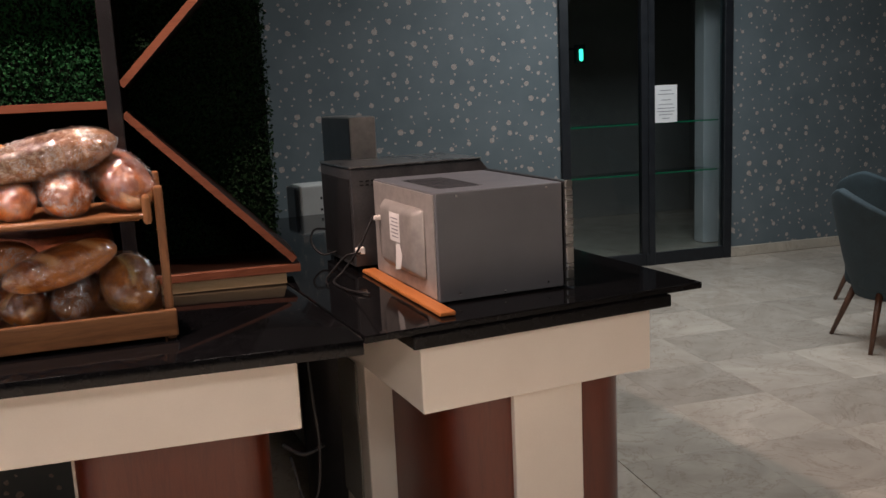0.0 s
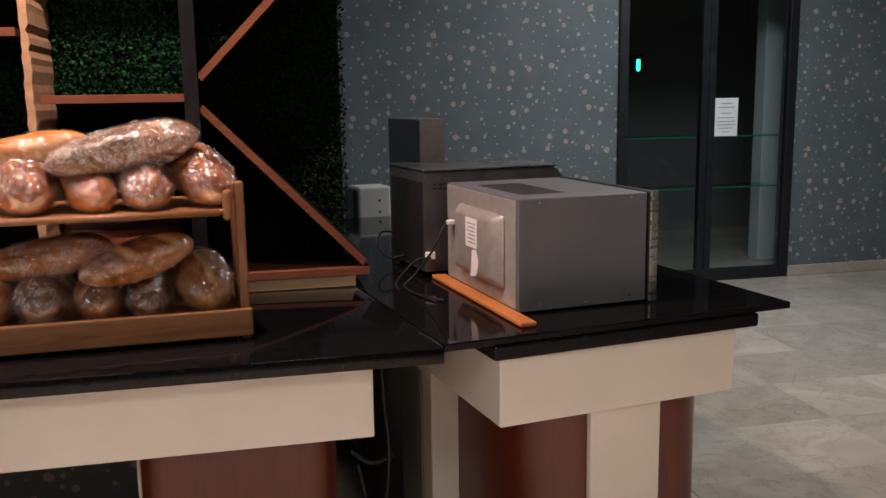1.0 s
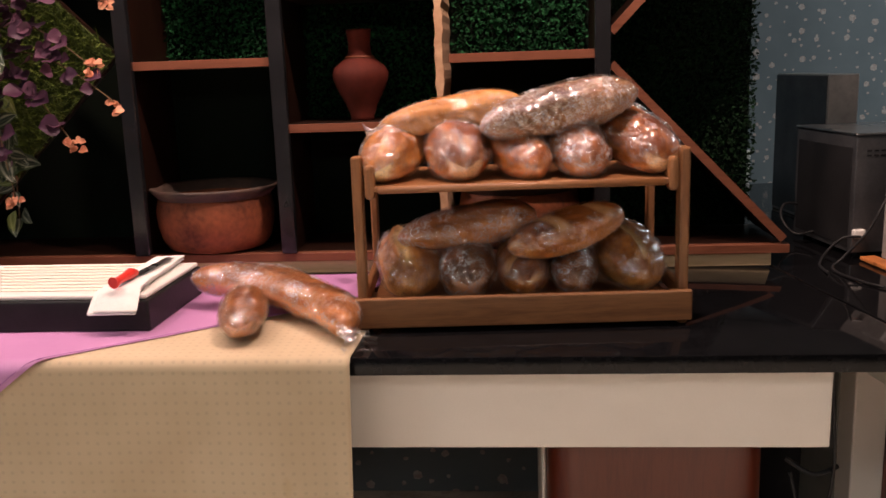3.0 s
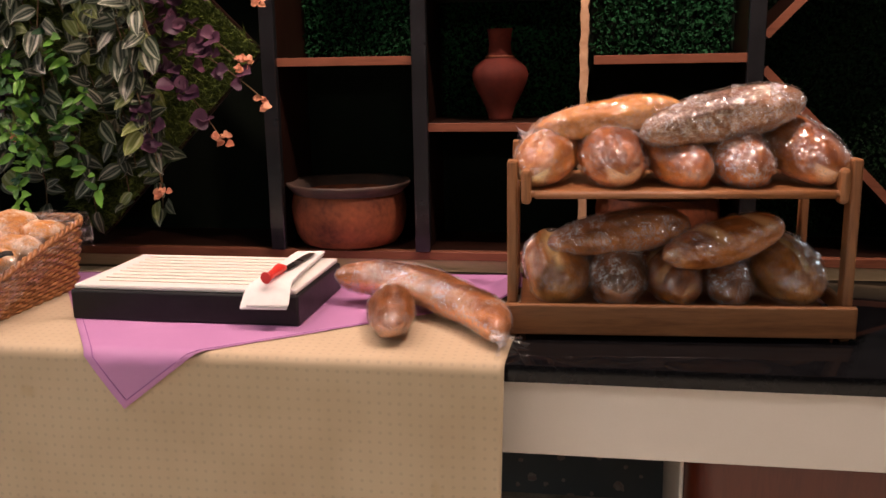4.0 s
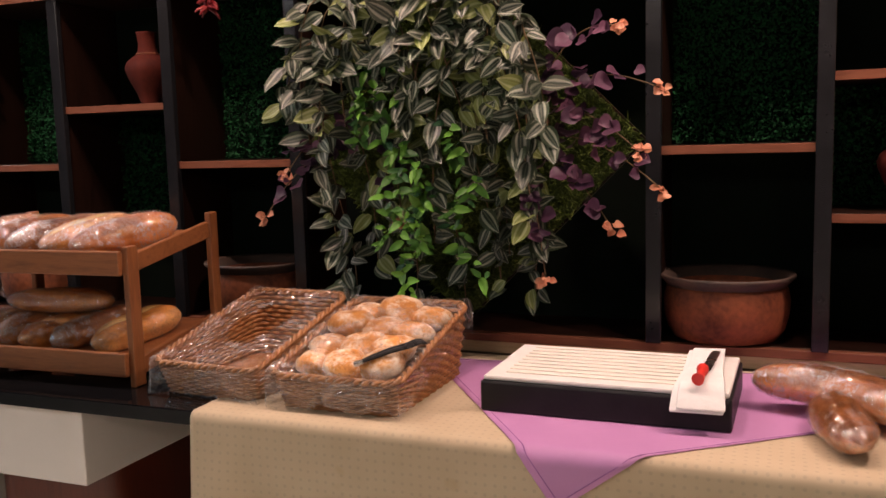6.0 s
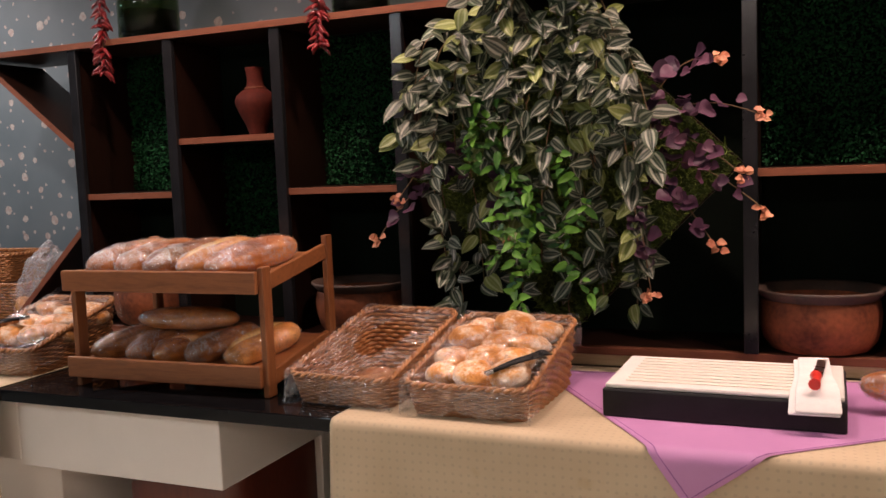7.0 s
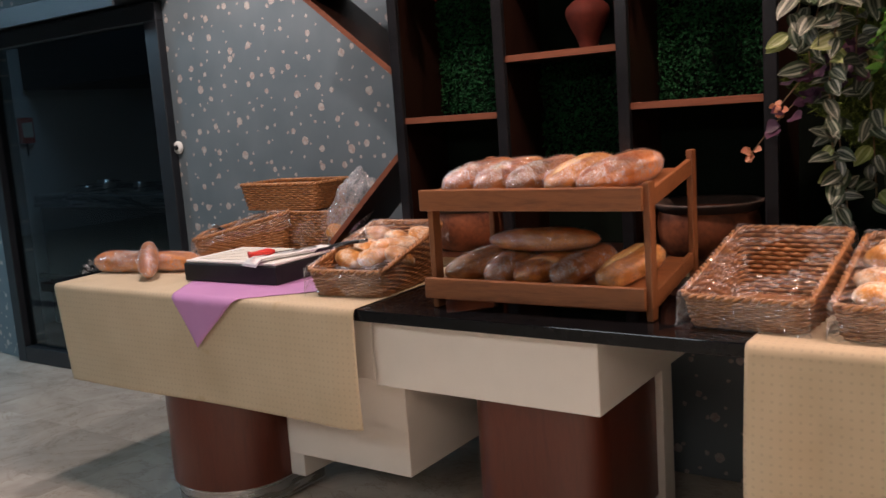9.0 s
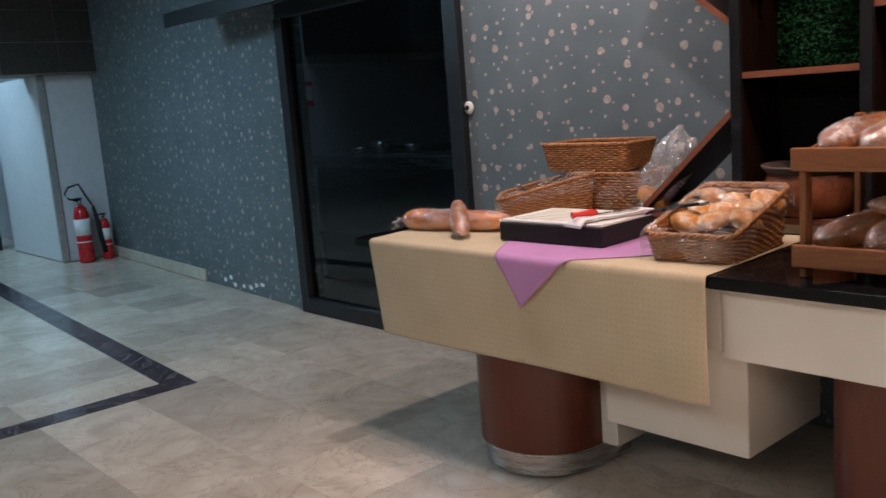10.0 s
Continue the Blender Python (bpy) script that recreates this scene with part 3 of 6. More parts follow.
# ---- dark serving hatch ----
hatch = structure("door_2", box(-7.88, -6.02, 3.70, 3.80, 2.12, 2.22, 0.004), M["black_metal"], "black-framed sliding door to a dark kitchen")
for a, b in ((-7.90, -7.80), (-6.13, -6.02)):
    part("door_frame", box(a, b, 3.70, 3.80, 0, 2.12, 0.004), M["black_metal"], hatch)
part("door_rail", box(-7.80, -6.13, 3.70, 3.80, 0, 0.11, 0.004), M["black_metal"], hatch)
part("pane", box(-7.80, -6.13, 3.745, 3.755, 0.11, 2.12, 0), M["smoke_glass"], hatch)
bm = add_box(bmesh.new(), -9.0, -5.0, 6.2, 6.3, 0, 3.0)
add_box(bm, -9.0, -8.9, 3.95, 6.2, 0, 3.0)
add_box(bm, -5.1, -5.0, 3.95, 6.2, 0, 3.0)
structure("wall_kitchen", bm, M["white_wall"], "pale wall of the unlit kitchen")
kit = thing("kitchen_counter", "dim steel kitchen counter behind the dark door", "counter")
part("worktop", box(-8.8, -5.2, 4.5, 5.2, 0.98, 1.08, 0.01), M["steel"], kit)
part("body", box(-8.8, -5.2, 4.55, 5.2, 0.0, 0.98, 0.01), M["dark_steel"], kit)
part("rail", box(-8.8, -5.2, 4.46, 4.5, 0.40, 0.44, 0.005), M["black"], kit)
part("back_shelf", box(-8.8, -5.2, 5.0, 5.2, 1.0805, 1.12, 0.005), M["dark_steel"], kit)
hood = thing("extraction_hood", "dark metal extraction hood in the unlit kitchen", "hood")
part("casing", prism([(-8.895, 1.93), (-5.11, 1.93), (-5.11, 2.6), (-8.895, 2.6)], 4.6, 6.19, 0.004), M["black_metal"], hood)
part("duct", box(-7.4, -6.9, 5.0, 5.6, 2.602, 2.998, 0.004), M["zinc"], hood, "zinc exhaust duct")
holder = thing("wall_holder", "red plastic holder fixed to the kitchen wall", "holder", at=pose(-8.899, 4.567, 1.45))
part("case", box(0.0, 0.05, -0.06, 0.06, 0.05, 0.26, 0.012, 2), M["red"], holder)
part("front", box(0.0505, 0.054, -0.045, 0.045, 0.10, 0.22, 0.002), M["crumbless"], holder, "cream front plate")
part("strap", box(0.01, 0.02, -0.008, 0.008, -0.05, 0.05, 0.002), M["black"], holder)
for kx, ky, kr, kh in ((-8.15, 4.75, 0.07, 0.10), (-7.8, 4.8, 0.05, 0.07), (-7.2, 4.78, 0.06, 0.06), (-8.5, 4.8, 0.09, 0.05)):
    pan = thing("steel_pan", "small steel pan on the dim kitchen counter", "pan", "steel pans", pose(kx, ky, 1.0803))
    part("bowl", lathe([(kr * 0.9, 0), (kr, 0.01), (kr, kh), (kr * 0.95, kh), (kr * 0.92, 0.012)], 24), M["steel"], pan)
    part("grip", tube([(kr, 0, kh * 0.8), (kr + 0.05, 0, kh * 0.85), (kr + 0.1, 0, kh * 0.85)], 0.006, 8), M["black"], pan)
canopy = thing("door_canopy", "black metal canopy above the kitchen door", "canopy")
part("plate", box(-8.95, -5.95, 3.40, 3.76, 2.24, 2.27, 0.004), M["black_metal"], canopy)
part("fascia", box(-8.95, -5.95, 3.385, 3.40, 2.17, 2.28, 0.004), M["black_metal"], canopy)
knob = thing("door_buffer", "round white door buffer with a dark centre on the wall", "door buffer")
part("disc", lathe([(0.028, 0), (0.036, 0.004), (0.036, 0.012), (0.026, 0.02)], 24), M["white"], knob)
part("centre", lathe([(0.014, 0.018), (0.014, 0.026), (0.009, 0.03)], 16), M["black"], knob)
knob.matrix_world = pose(-6.0, 3.748, 1.42, 90, 0, 0)

# ---- counters ----


def rounded_base(x0, x1, y0, y1, r, steps=10):
    pts = []
    for cx, cy, a0 in ((x0 + r, y0 + r, 180), (x1 - r, y0 + r, 270)):
        for k in range(steps + 1):
            a = radians(a0 + 90 * k / steps)
            pts.append((cx + r * math.cos(a), cy + r * math.sin(a)))
    return pts + [(x1, y1), (x0, y1)]


top = thing("counter_top", "long polished black granite buffet top", "counter top")
for a, b in ((-5.56, -3.78), (-3.778, -2.42), (-2.418, -0.87)):
    part("slab", box(a, b, 2.555, 3.748, 0.862, 0.9, 0.003, 2), M["granite"], top)
part("slab", slab_plan([(-0.868, 2.555), (0.345, 2.555), (0.345, 2.60), (0.164, 3.748), (-0.868, 3.748)], 0.862, 0.9, 0.003, 2), M["granite"], top)


def counter_unit(label, ax0, ax1, ay, base, z0=0.645):
    u = thing("buffet_counter", label, "counter", "buffet counters")
    part("apron", box(ax0, ax1, ay, 3.5, z0, 0.861, 0.003), M["cream"], u)
    bx0, bx1, by, r = base
    part("base", slab_plan(rounded_base(bx0, bx1, by, by + 0.5, r), 0.105, z0 - 0.001), M["red_wood"], u, "red-brown veneered curved base")
    part("plinth", slab_plan(rounded_base(bx0 + 0.012, bx1 - 0.012, by + 0.012, by + 0.49, r), 0.012, 0.104), M["steel"], u, "brushed steel plinth")
    return u


u1 = counter_unit("cream and red-brown buffet counter under the bread rack", -0.86, 0.193, 2.69, (-0.40, 0.12, 2.85, 0.1))
part("side_panel", box(-0.412, -0.402, 2.96, 3.4, 0.02, 0.644), M["cream"], u1)
u2 = counter_unit("cream and red-brown buffet counter under the dotted cloth", -2.40, -0.88, 2.69, (-2.1, -1.2, 2.85, 0.1))
u3 = counter_unit("cream and red-brown buffet counter beneath the second rack", -3.775, -2.968, 2.625, (-3.55, -3.07, 2.80, 0.12), 0.628)
part("side_panel", box(-3.09, -3.045, 3.305, 3.40, 0.02, 0.627), M["cream"], u3)
u4 = counter_unit("cream and red-brown buffet counter at the open end", -5.32, -3.777, 2.625, (-4.985, -4.45, 2.572, 0.25))
part("hanging_box", box(-4.37, -3.785, 2.79, 3.30, 0.235, 0.644), M["cream"], u4, "lower cream box under the apron")
part("leg_panel", box(-4.455, -4.375, 2.86, 3.10, 0.105, 0.644), M["cream"], u4)
for k in (0.0, 0.25):
    part("foot", lathe([(0.012, 0), (0.012, 0.012), (0.008, 0.03)], 10), M["steel"], u4).location = (-4.66, 2.64 + k, 0)

PEN = Matrix.Translation((0.352, 2.585, 0)) @ Matrix.Rotation(radians(9), 4, "Z")
pen = thing("side_counter", "cream counter with red-brown curved base and stacked black top", "counter", "buffet counters", PEN)
part("upper_slab", box(0.0, 1.05, 0.0, 2.3, 0.880, 0.9, 0.004, 2), M["granite"], pen, "thin black granite top")
part("lower_slab", box(0.13, 0.935, -0.005, 2.28, 0.842, 0.879, 0.005, 2), M["granite"], pen, "thick black granite underlay")
part("apron", box(0.16, 0.885, 0.03, 2.2, 0.655, 0.841, 0.003), M["cream"], pen)
part("base", slab_plan(rounded_base(0.29, 0.89, 0.10, 0.62, 0.16), 0.105, 0.654), M["red_wood"], pen, "red-brown veneered curved base")
part("front_panel", box(0.455, 0.68, 0.082, 0.15, 0.105, 0.654, 0.002), M["cream"], pen)
part("plinth", slab_plan(rounded_base(0.30, 0.865, 0.11, 0.62, 0.16), 0.012, 0.104), M["steel"], pen, "brushed steel plinth")
part("cabinet_body", box(0.20, 0.87, 0.625, 2.1, 0.03, 0.654, 0.003), M["cream"], pen)
part("side_door", box(0.192, 0.199, 0.70, 1.32, 0.09, 0.61, 0.003), M["grey_panel_shaded"], pen, "grey recessed side panel, shade put into its colour")

bin_ = thing("waste_bin", "black plastic bin in the gap between the counters", "bin")
part("body", lathe([(0.105, 0), (0.12, 0.02), (0.125, 0.5), (0.13, 0.62), (0.128, 0.64), (0.118, 0.62)], 28), M["black"], bin_)
part("rim", lathe([(0.126, 0.60), (0.137, 0.605), (0.139, 0.635), (0.131, 0.645), (0.1285, 0.64)], 28, 1.0, False), M["dark_steel"], bin_, "rolled rim")
bin_.location = (0.40, 3.62, 0)

# ---- shelf cabinet on the counter ----
cab = thing("shelf_cabinet", "dark shelf cabinet with black posts and angled end braces", "shelf unit")
CF, CB, CZ0, CZ1 = 3.305, 3.62, 0.96, 2.07
def board(name, x0, x1, y0, y1, z0, z1, band=0.003):
    """A board with near-black faces that hold the shade, and a brown band along its front edge."""
    b = part(name, box(x0, x1, y0 + band, y1, z0, z1, 0.001), M["shelf_shaded"], cab)
    part("edge_band", box(x0, x1, y0, y0 + band - 0.0001, z0 + 0.0002, z1 - 0.0002, 0.0008), M["shelf_edge"], b, "red-brown edge band")


# base board's 30 mm band also paints the lit strip along its top
board("base_board", -4.62, 0.28, CF, CB, 0.938, 0.962, 0.03)
part("plinth", box(-4.40, 0.235, CF + 0.012, CB, 0.9005, 0.937, 0.002), M["plinth"], cab, "pale wooden plinth")
board("top_board", -4.66, 0.30, CF - 0.02, CB + 0.01, CZ1, CZ1 + 0.024)
part("back_panel", box(-4.12, 0.235, CB - 0.012, CB, CZ0 + 0.003, CZ1 - 0.001, 0), M["turf_back"], cab, "black back panel, deepened for the shade in the bays")
POSTS = (-4.10, -3.625, -3.146, -2.663, -1.54, -1.11, -0.228)
for px in POSTS:
    part("post", box(px - 0.021, px + 0.021, CF - 0.012, CF + 0.012, CZ0 + 0.003, CZ1 - 0.001, 0.002), M["black_wood"], cab, "black lacquered post")
    part("divider", box(px - 0.012, px + 0.012, CF + 0.0125, CB - 0.013, CZ0 + 0.003, CZ1 - 0.001, 0.001), M["shelf_shaded"], cab)
prof = [(CZ0 + 0.003) + (CZ1 - CZ0 - 0.004) * k / 60 for k in range(61)]
rng = random.Random(4)
left = [(-0.676 + rng.uniform(-0.002, 0.003), z) for z in prof]
right = [(-0.652 - max(0, rng.gauss(0.001, 0.0035)), z) for z in prof[::-1]]
part("worn_divider", prism(left + right, CF, CB - 0.013), M["raw_wood"], cab, "divider with its edge chipped to raw wood")
for a, b, z in ((-4.10, -3.625, 1.496), (-3.625, -3.146, 1.697), (-3.146, -2.663, 1.496), (-1.54, -1.11, 1.511), (-1.11, -0.676, 1.327), (-1.11, -0.676, 1.69), (-0.651, -0.228, 1.503)):
    board("shelf", a + 0.0125, b - 0.0125, CF + 0.003, CB - 0.013, z - 0.024, z)


def brace(x0, z0, x1, z1):
    d = Vector((x1 - x0, 0, z1 - z0))
    n = Vector((-d.z, 0, d.x)).normalized() * 0.011
    out = [(x0 - n.x, z0 - n.z), (x1 - n.x, z1 - n.z), (x1 + n.x, z1 + n.z), (x0 + n.x, z0 + n.z)]
    b = part("brace", prism(out, CF + 0.005, CB - 0.013, 0.001), M["shelf_shaded"], cab)
    part("edge_band", prism(out, CF + 0.002, CF + 0.0049), M["shelf_edge"], b, "red-brown edge band")


brace(-0.205, 1.545, 0.28, 2.055)
brace(-0.205, 1.462, 0.264, 0.976)
brace(-4.125, 1.68, -4.60, 2.055)
brace(-4.125, 1.35, -4.535, 0.976)


def hedge(name, x0, x1, z0, z1, y, count, seed, parent, material="turf"):
    """Many small leaves standing off a backing."""
    r = np.random.default_rng(seed)
    c = np.stack([r.uniform(x0, x1, count), y - r.uniform(0.002, 0.03, count), r.uniform(z0, z1, count)], 1)
    d = np.stack([r.normal(0, 0.7, count), -np.abs(r.normal(0.6, 0.4, count)), r.normal(-0.1, 0.7, count)], 1)
    d /= np.linalg.norm(d, axis=1)[:, None]
    s = np.cross(d, r.normal(0, 1, (count, 3)))
    s /= np.linalg.norm(s, axis=1)[:, None]
    ln, w = r.uniform(0.009, 0.019, count)[:, None], r.uniform(0.0035, 0.006, count)[:, None]
    v = np.stack([c, c + d * ln * 0.5 + s * w, c + d * ln, c + d * ln * 0.5 - s * w], 1).reshape(-1, 3)
    me = bpy.data.meshes.new(name)
    me.from_pydata(v.tolist(), [], np.arange(count * 4).reshape(-1, 4).tolist())
    me.materials.append(M[material])
    ob = new(name, me)
    ob.parent = parent
    ob["kind"] = "stuff"
    return ob


for k, (hx0, hx1, hz0, hz1) in enumerate(((-4.08, -3.645, 1.50, 2.06), (-3.605, -3.165, 1.16, 1.668), (-3.125, -2.685, 1.50, 2.06), (-1.52, -1.13, 1.515, 2.06), (-1.09, -0.69, 1.33, 1.665), (-0.64, -0.25, 1.507, 2.06))):
    hedge("hedge_leaves", hx0, hx1, hz0, hz1, CB - 0.015, int((hx1 - hx0) * (hz1 - hz0) * 26000), k + 1, cab)
hedge("turf", -0.205, 0.245, 0.985, 2.06, CB - 0.015, 16000, 9, cab, "turf_dark")

# ---- table cloths and napkins ----


def drape(u, v, yf, lift, fold):
    """Plan point (u, v) laid on the counter and bent over its front edge at yf."""
    z, R = 0.9 + lift, 0.012
    if v >= yf + R:
        return (u, v, z)
    s = yf + R - v
    arc = R * math.pi / 2
    if s < arc:
        a = s / R
        return (u, yf + R - R * math.sin(a), z - R + R * math.cos(a))
    h = s - arc
    w = fold(u, h)
    return (u, yf - lift - abs(w) * 1.0, z - R - h)


def cloth_sheet(name, corners, yf, lift, fold, nu, nv, material, label, category, thick=0.0015, group="", raised=None):
    """A four-cornered cloth, laid flat and hanging over the front."""
    bm = bmesh.new()
    uvl = bm.loops.layers.uv.new("UVMap")
    a, b, c, d = (Vector(p) for p in corners)
    g, flat = [], {}
    for j in range(nv + 1):
        row = []
        for i in range(nu + 1):
            s, t = i / nu, j / nv
            p = (a * (1 - s) + b * s) * (1 - t) + (d * (1 - s) + c * s) * t
            q = drape(p.x, p.y, yf, lift, fold)
            wr = 0.0012 * noise.noise((p.x * 9, p.y * 9, lift * 90)) if p.y > yf + 0.03 else 0
            up = raised(p.x, p.y) if raised else 0
            vtx = bm.verts.new((q[0], q[1], q[2] + max(0, wr) + up))
            flat[vtx] = (p.x, p.y)
            row.append(vtx)
        g.append(row)
    for j in range(nv):
        for i in range(nu):
            f = bm.faces.new((g[j][i], g[j][i + 1], g[j + 1][i + 1], g[j + 1][i]))
            f.smooth = True
            for lp in f.loops:
                lp[uvl].uv = flat[lp.vert]
    bmesh.ops.recalc_face_normals(bm, faces=bm.faces)
    ob = mesh_ob(name, bm, material)
    so = ob.modifiers.new("thickness", "SOLIDIFY")
    so.thickness, so.offset = thick, 0
    if raised:
        for k in range(4):
            run = []
            for i in range(41):
                q = i / 40 * 0.97 + 0.015
                s, t = ((q, 0.012), (0.985, q), (q, 0.988), (0.015, q))[k]
                p = (a * (1 - s) + b * s) * (1 - t) + (d * (1 - s) + c * s) * t
                x, y, z = drape(p.x, p.y, yf, lift, fold)
                run.append((x, y - 0.0008, z + raised(p.x, p.y) + 0.001))
            part("hem", tube(run, 0.0012, 5), M["purple_thread"], ob, "stitched hem")
    return tagged(ob, label, category, group)


def folds_a(x, h):
    k = min(1, h / 0.25)
    edge = max(0, 1 - (x + 2.55) / 0.35)
    return k * (0.006 + 0.005 * math.sin(x * 7 + 1) + 0.003 * math.sin(x * 17) + edge * 0.02 * abs(math.sin((x + 2.55) * 17)))


def folds_b(x, h):
    k = min(1, h / 0.25)
    edge = max(0, 1 - (-3.76 - x) / 0.3)
    return k * (0.007 + 0.005 * math.sin(x * 6) + edge * 0.018 * abs(math.sin((x + 3.76) * 13)))


cloth_sheet("tablecloth", [(-2.55, 2.0), (-0.818, 2.0), (-0.79, 3.28), (-2.53, 3.28)], 2.545, 0.003, folds_a, 150, 110, M["cloth"], "beige dotted tablecloth hanging over the counter front", "tablecloth", group="tablecloths")
cloth_sheet("tablecloth", [(-5.375, 2.14), (-3.765, 2.15), (-3.80, 3.28), (-5.545, 3.28)], 2.545, 0.003, folds_b, 150, 110, M["cloth"], "beige dotted tablecloth hanging over the counter end", "tablecloth", group="tablecloths")


def curl_up(x, y):
    """Corner of the napkin turned up against the bread rack."""
    k = max(0, 1 - math.hypot((x + 0.815) / 0.11, (y - 3.10) / 0.16))
    return 0.045 * k * k * (3 - 2 * k) + 0.004 * max(0, noise.noise((x * 7, y * 11, 2.0))) * min(1, max(0, (y - 2.6) * 8))


def no_fold(x, h):
    return 0.004 + 0.004 * math.sin(x * 25) * min(1, h / 0.1)


cloth_sheet("napkin", [(-1.624, 2.41), (-0.80, 3.04), (-0.845, 3.275), (-2.17, 3.19)], 2.535, 0.0065, no_fold, 60, 60, M["purple"], "mauve cloth napkin laid cornerwise under the bread board", "napkin", group="napkins", raised=curl_up)
cloth_sheet("napkin", [(-4.53, 2.345), (-4.02, 2.80), (-4.25, 3.22), (-5.03, 3.12)], 2.535, 0.0065, no_fold, 60, 60, M["purple"], "mauve cloth napkin laid cornerwise under the bread board", "napkin", group="napkins")

# ---- bread racks ----


def rack_a():
    """Two-tier rack: plain upper shelf, boarded lower tray. Origin at its middle front foot."""
    r = thing("bread_rack", "two-tier oiled wooden bread rack filled with loaves", "bread rack", "bread racks")
    for s in (-1, 1):
        x = s * 0.351
        part("front_post", box(x - 0.011, x + 0.011, 0.02, 0.06, 0.0, 0.388, 0.005, 2), M["oak_up"], r)
        part("back_post", box(x - 0.009, x + 0.009, 0.36, 0.395, 0.0, 0.40, 0.004, 2), M["oak_up"], r)
        part("side_rail", box(x - 0.008, x + 0.008, 0.0605, 0.3595, 0.05, 0.085, 0.003), M["oak"], r)
        part("shelf_bracket", box(x - s * 0.03 - 0.011, x - s * 0.03 + 0.011, -0.005, 0.03, 0.298, 0.372, 0.009, 2), M["oak_up"], r)
        part("upper_rail", box(x - s * 0.03 - 0.008, x - s * 0.03 + 0.008, 0.031, 0.36, 0.312, 0.34, 0.003), M["oak"], r)
    part("upper_shelf", box(-0.32, 0.32, 0.0, 0.36, 0.313, 0.326, 0.003), M["oak"], r)
    part("shelf_dowel", tube([(-0.303, 0.0, 0.318), (0.303, 0.0, 0.318)], 0.008, 10), M["oak"], r)
    part("tray_front", box(-0.367, 0.367, 0.0, 0.018, 0.012, 0.08, 0.004, 2), M["oak"], r)
    part("tray_floor", box(-0.335, 0.335, 0.018, 0.36, 0.04, 0.05, 0.002), M["oak"], r)
    part("tray_back", box(-0.335, 0.335, 0.36, 0.372, 0.04, 0.09, 0.003), M["oak"], r)
    return r


def rack_b():
    """Two-tier rack with boarded trays that rise to the back."""
    r = thing("bread_rack", "two-tier wooden bread rack with sloping boarded trays", "bread rack", "bread racks")
    for s in (-1, 1):
        x = s * 0.35
        part("front_post", box(x - 0.010, x + 0.010, 0.02, 0.065, 0.0, 0.385 if s > 0 else 0.37, 0.004, 2), M["cherry_up"], r)
        part("back_post", box(x - 0.010, x + 0.010, 0.40, 0.44, 0.0, 0.445, 0.004, 2), M["cherry_up"], r)
        for z in (0.03, 0.315):
            m = Matrix.Translation((x, 0.065, z)) @ Matrix.Rotation(radians(9), 4, "X")
            part("side_rail", box(-0.008, 0.008, 0.0, 0.34, 0.0, 0.05, 0.003, 1, m), M["cherry"], r)
    for z in (0.032, 0.308):
        part("tray_front", box(-0.375, 0.345, 0.0, 0.018, z, z + 0.066, 0.004, 2), M["cherry"], r)
        m = Matrix.Translation((0, 0.02, z + 0.012)) @ Matrix.Rotation(radians(9), 4, "X")
        part("tray_floor", box(-0.335, 0.335, 0.0, 0.39, 0.0, 0.01, 0.002, 1, m), M["cherry"], r)
    return r


rack1 = rack_a()
rack1.matrix_world = pose(-0.455, 2.735, 0.9, 0, 0, 3.2)
rack2 = rack_b()
rack2.matrix_world = pose(-3.185, 2.655, 0.9, 0, 0, 1.5)

# ---- bread ----


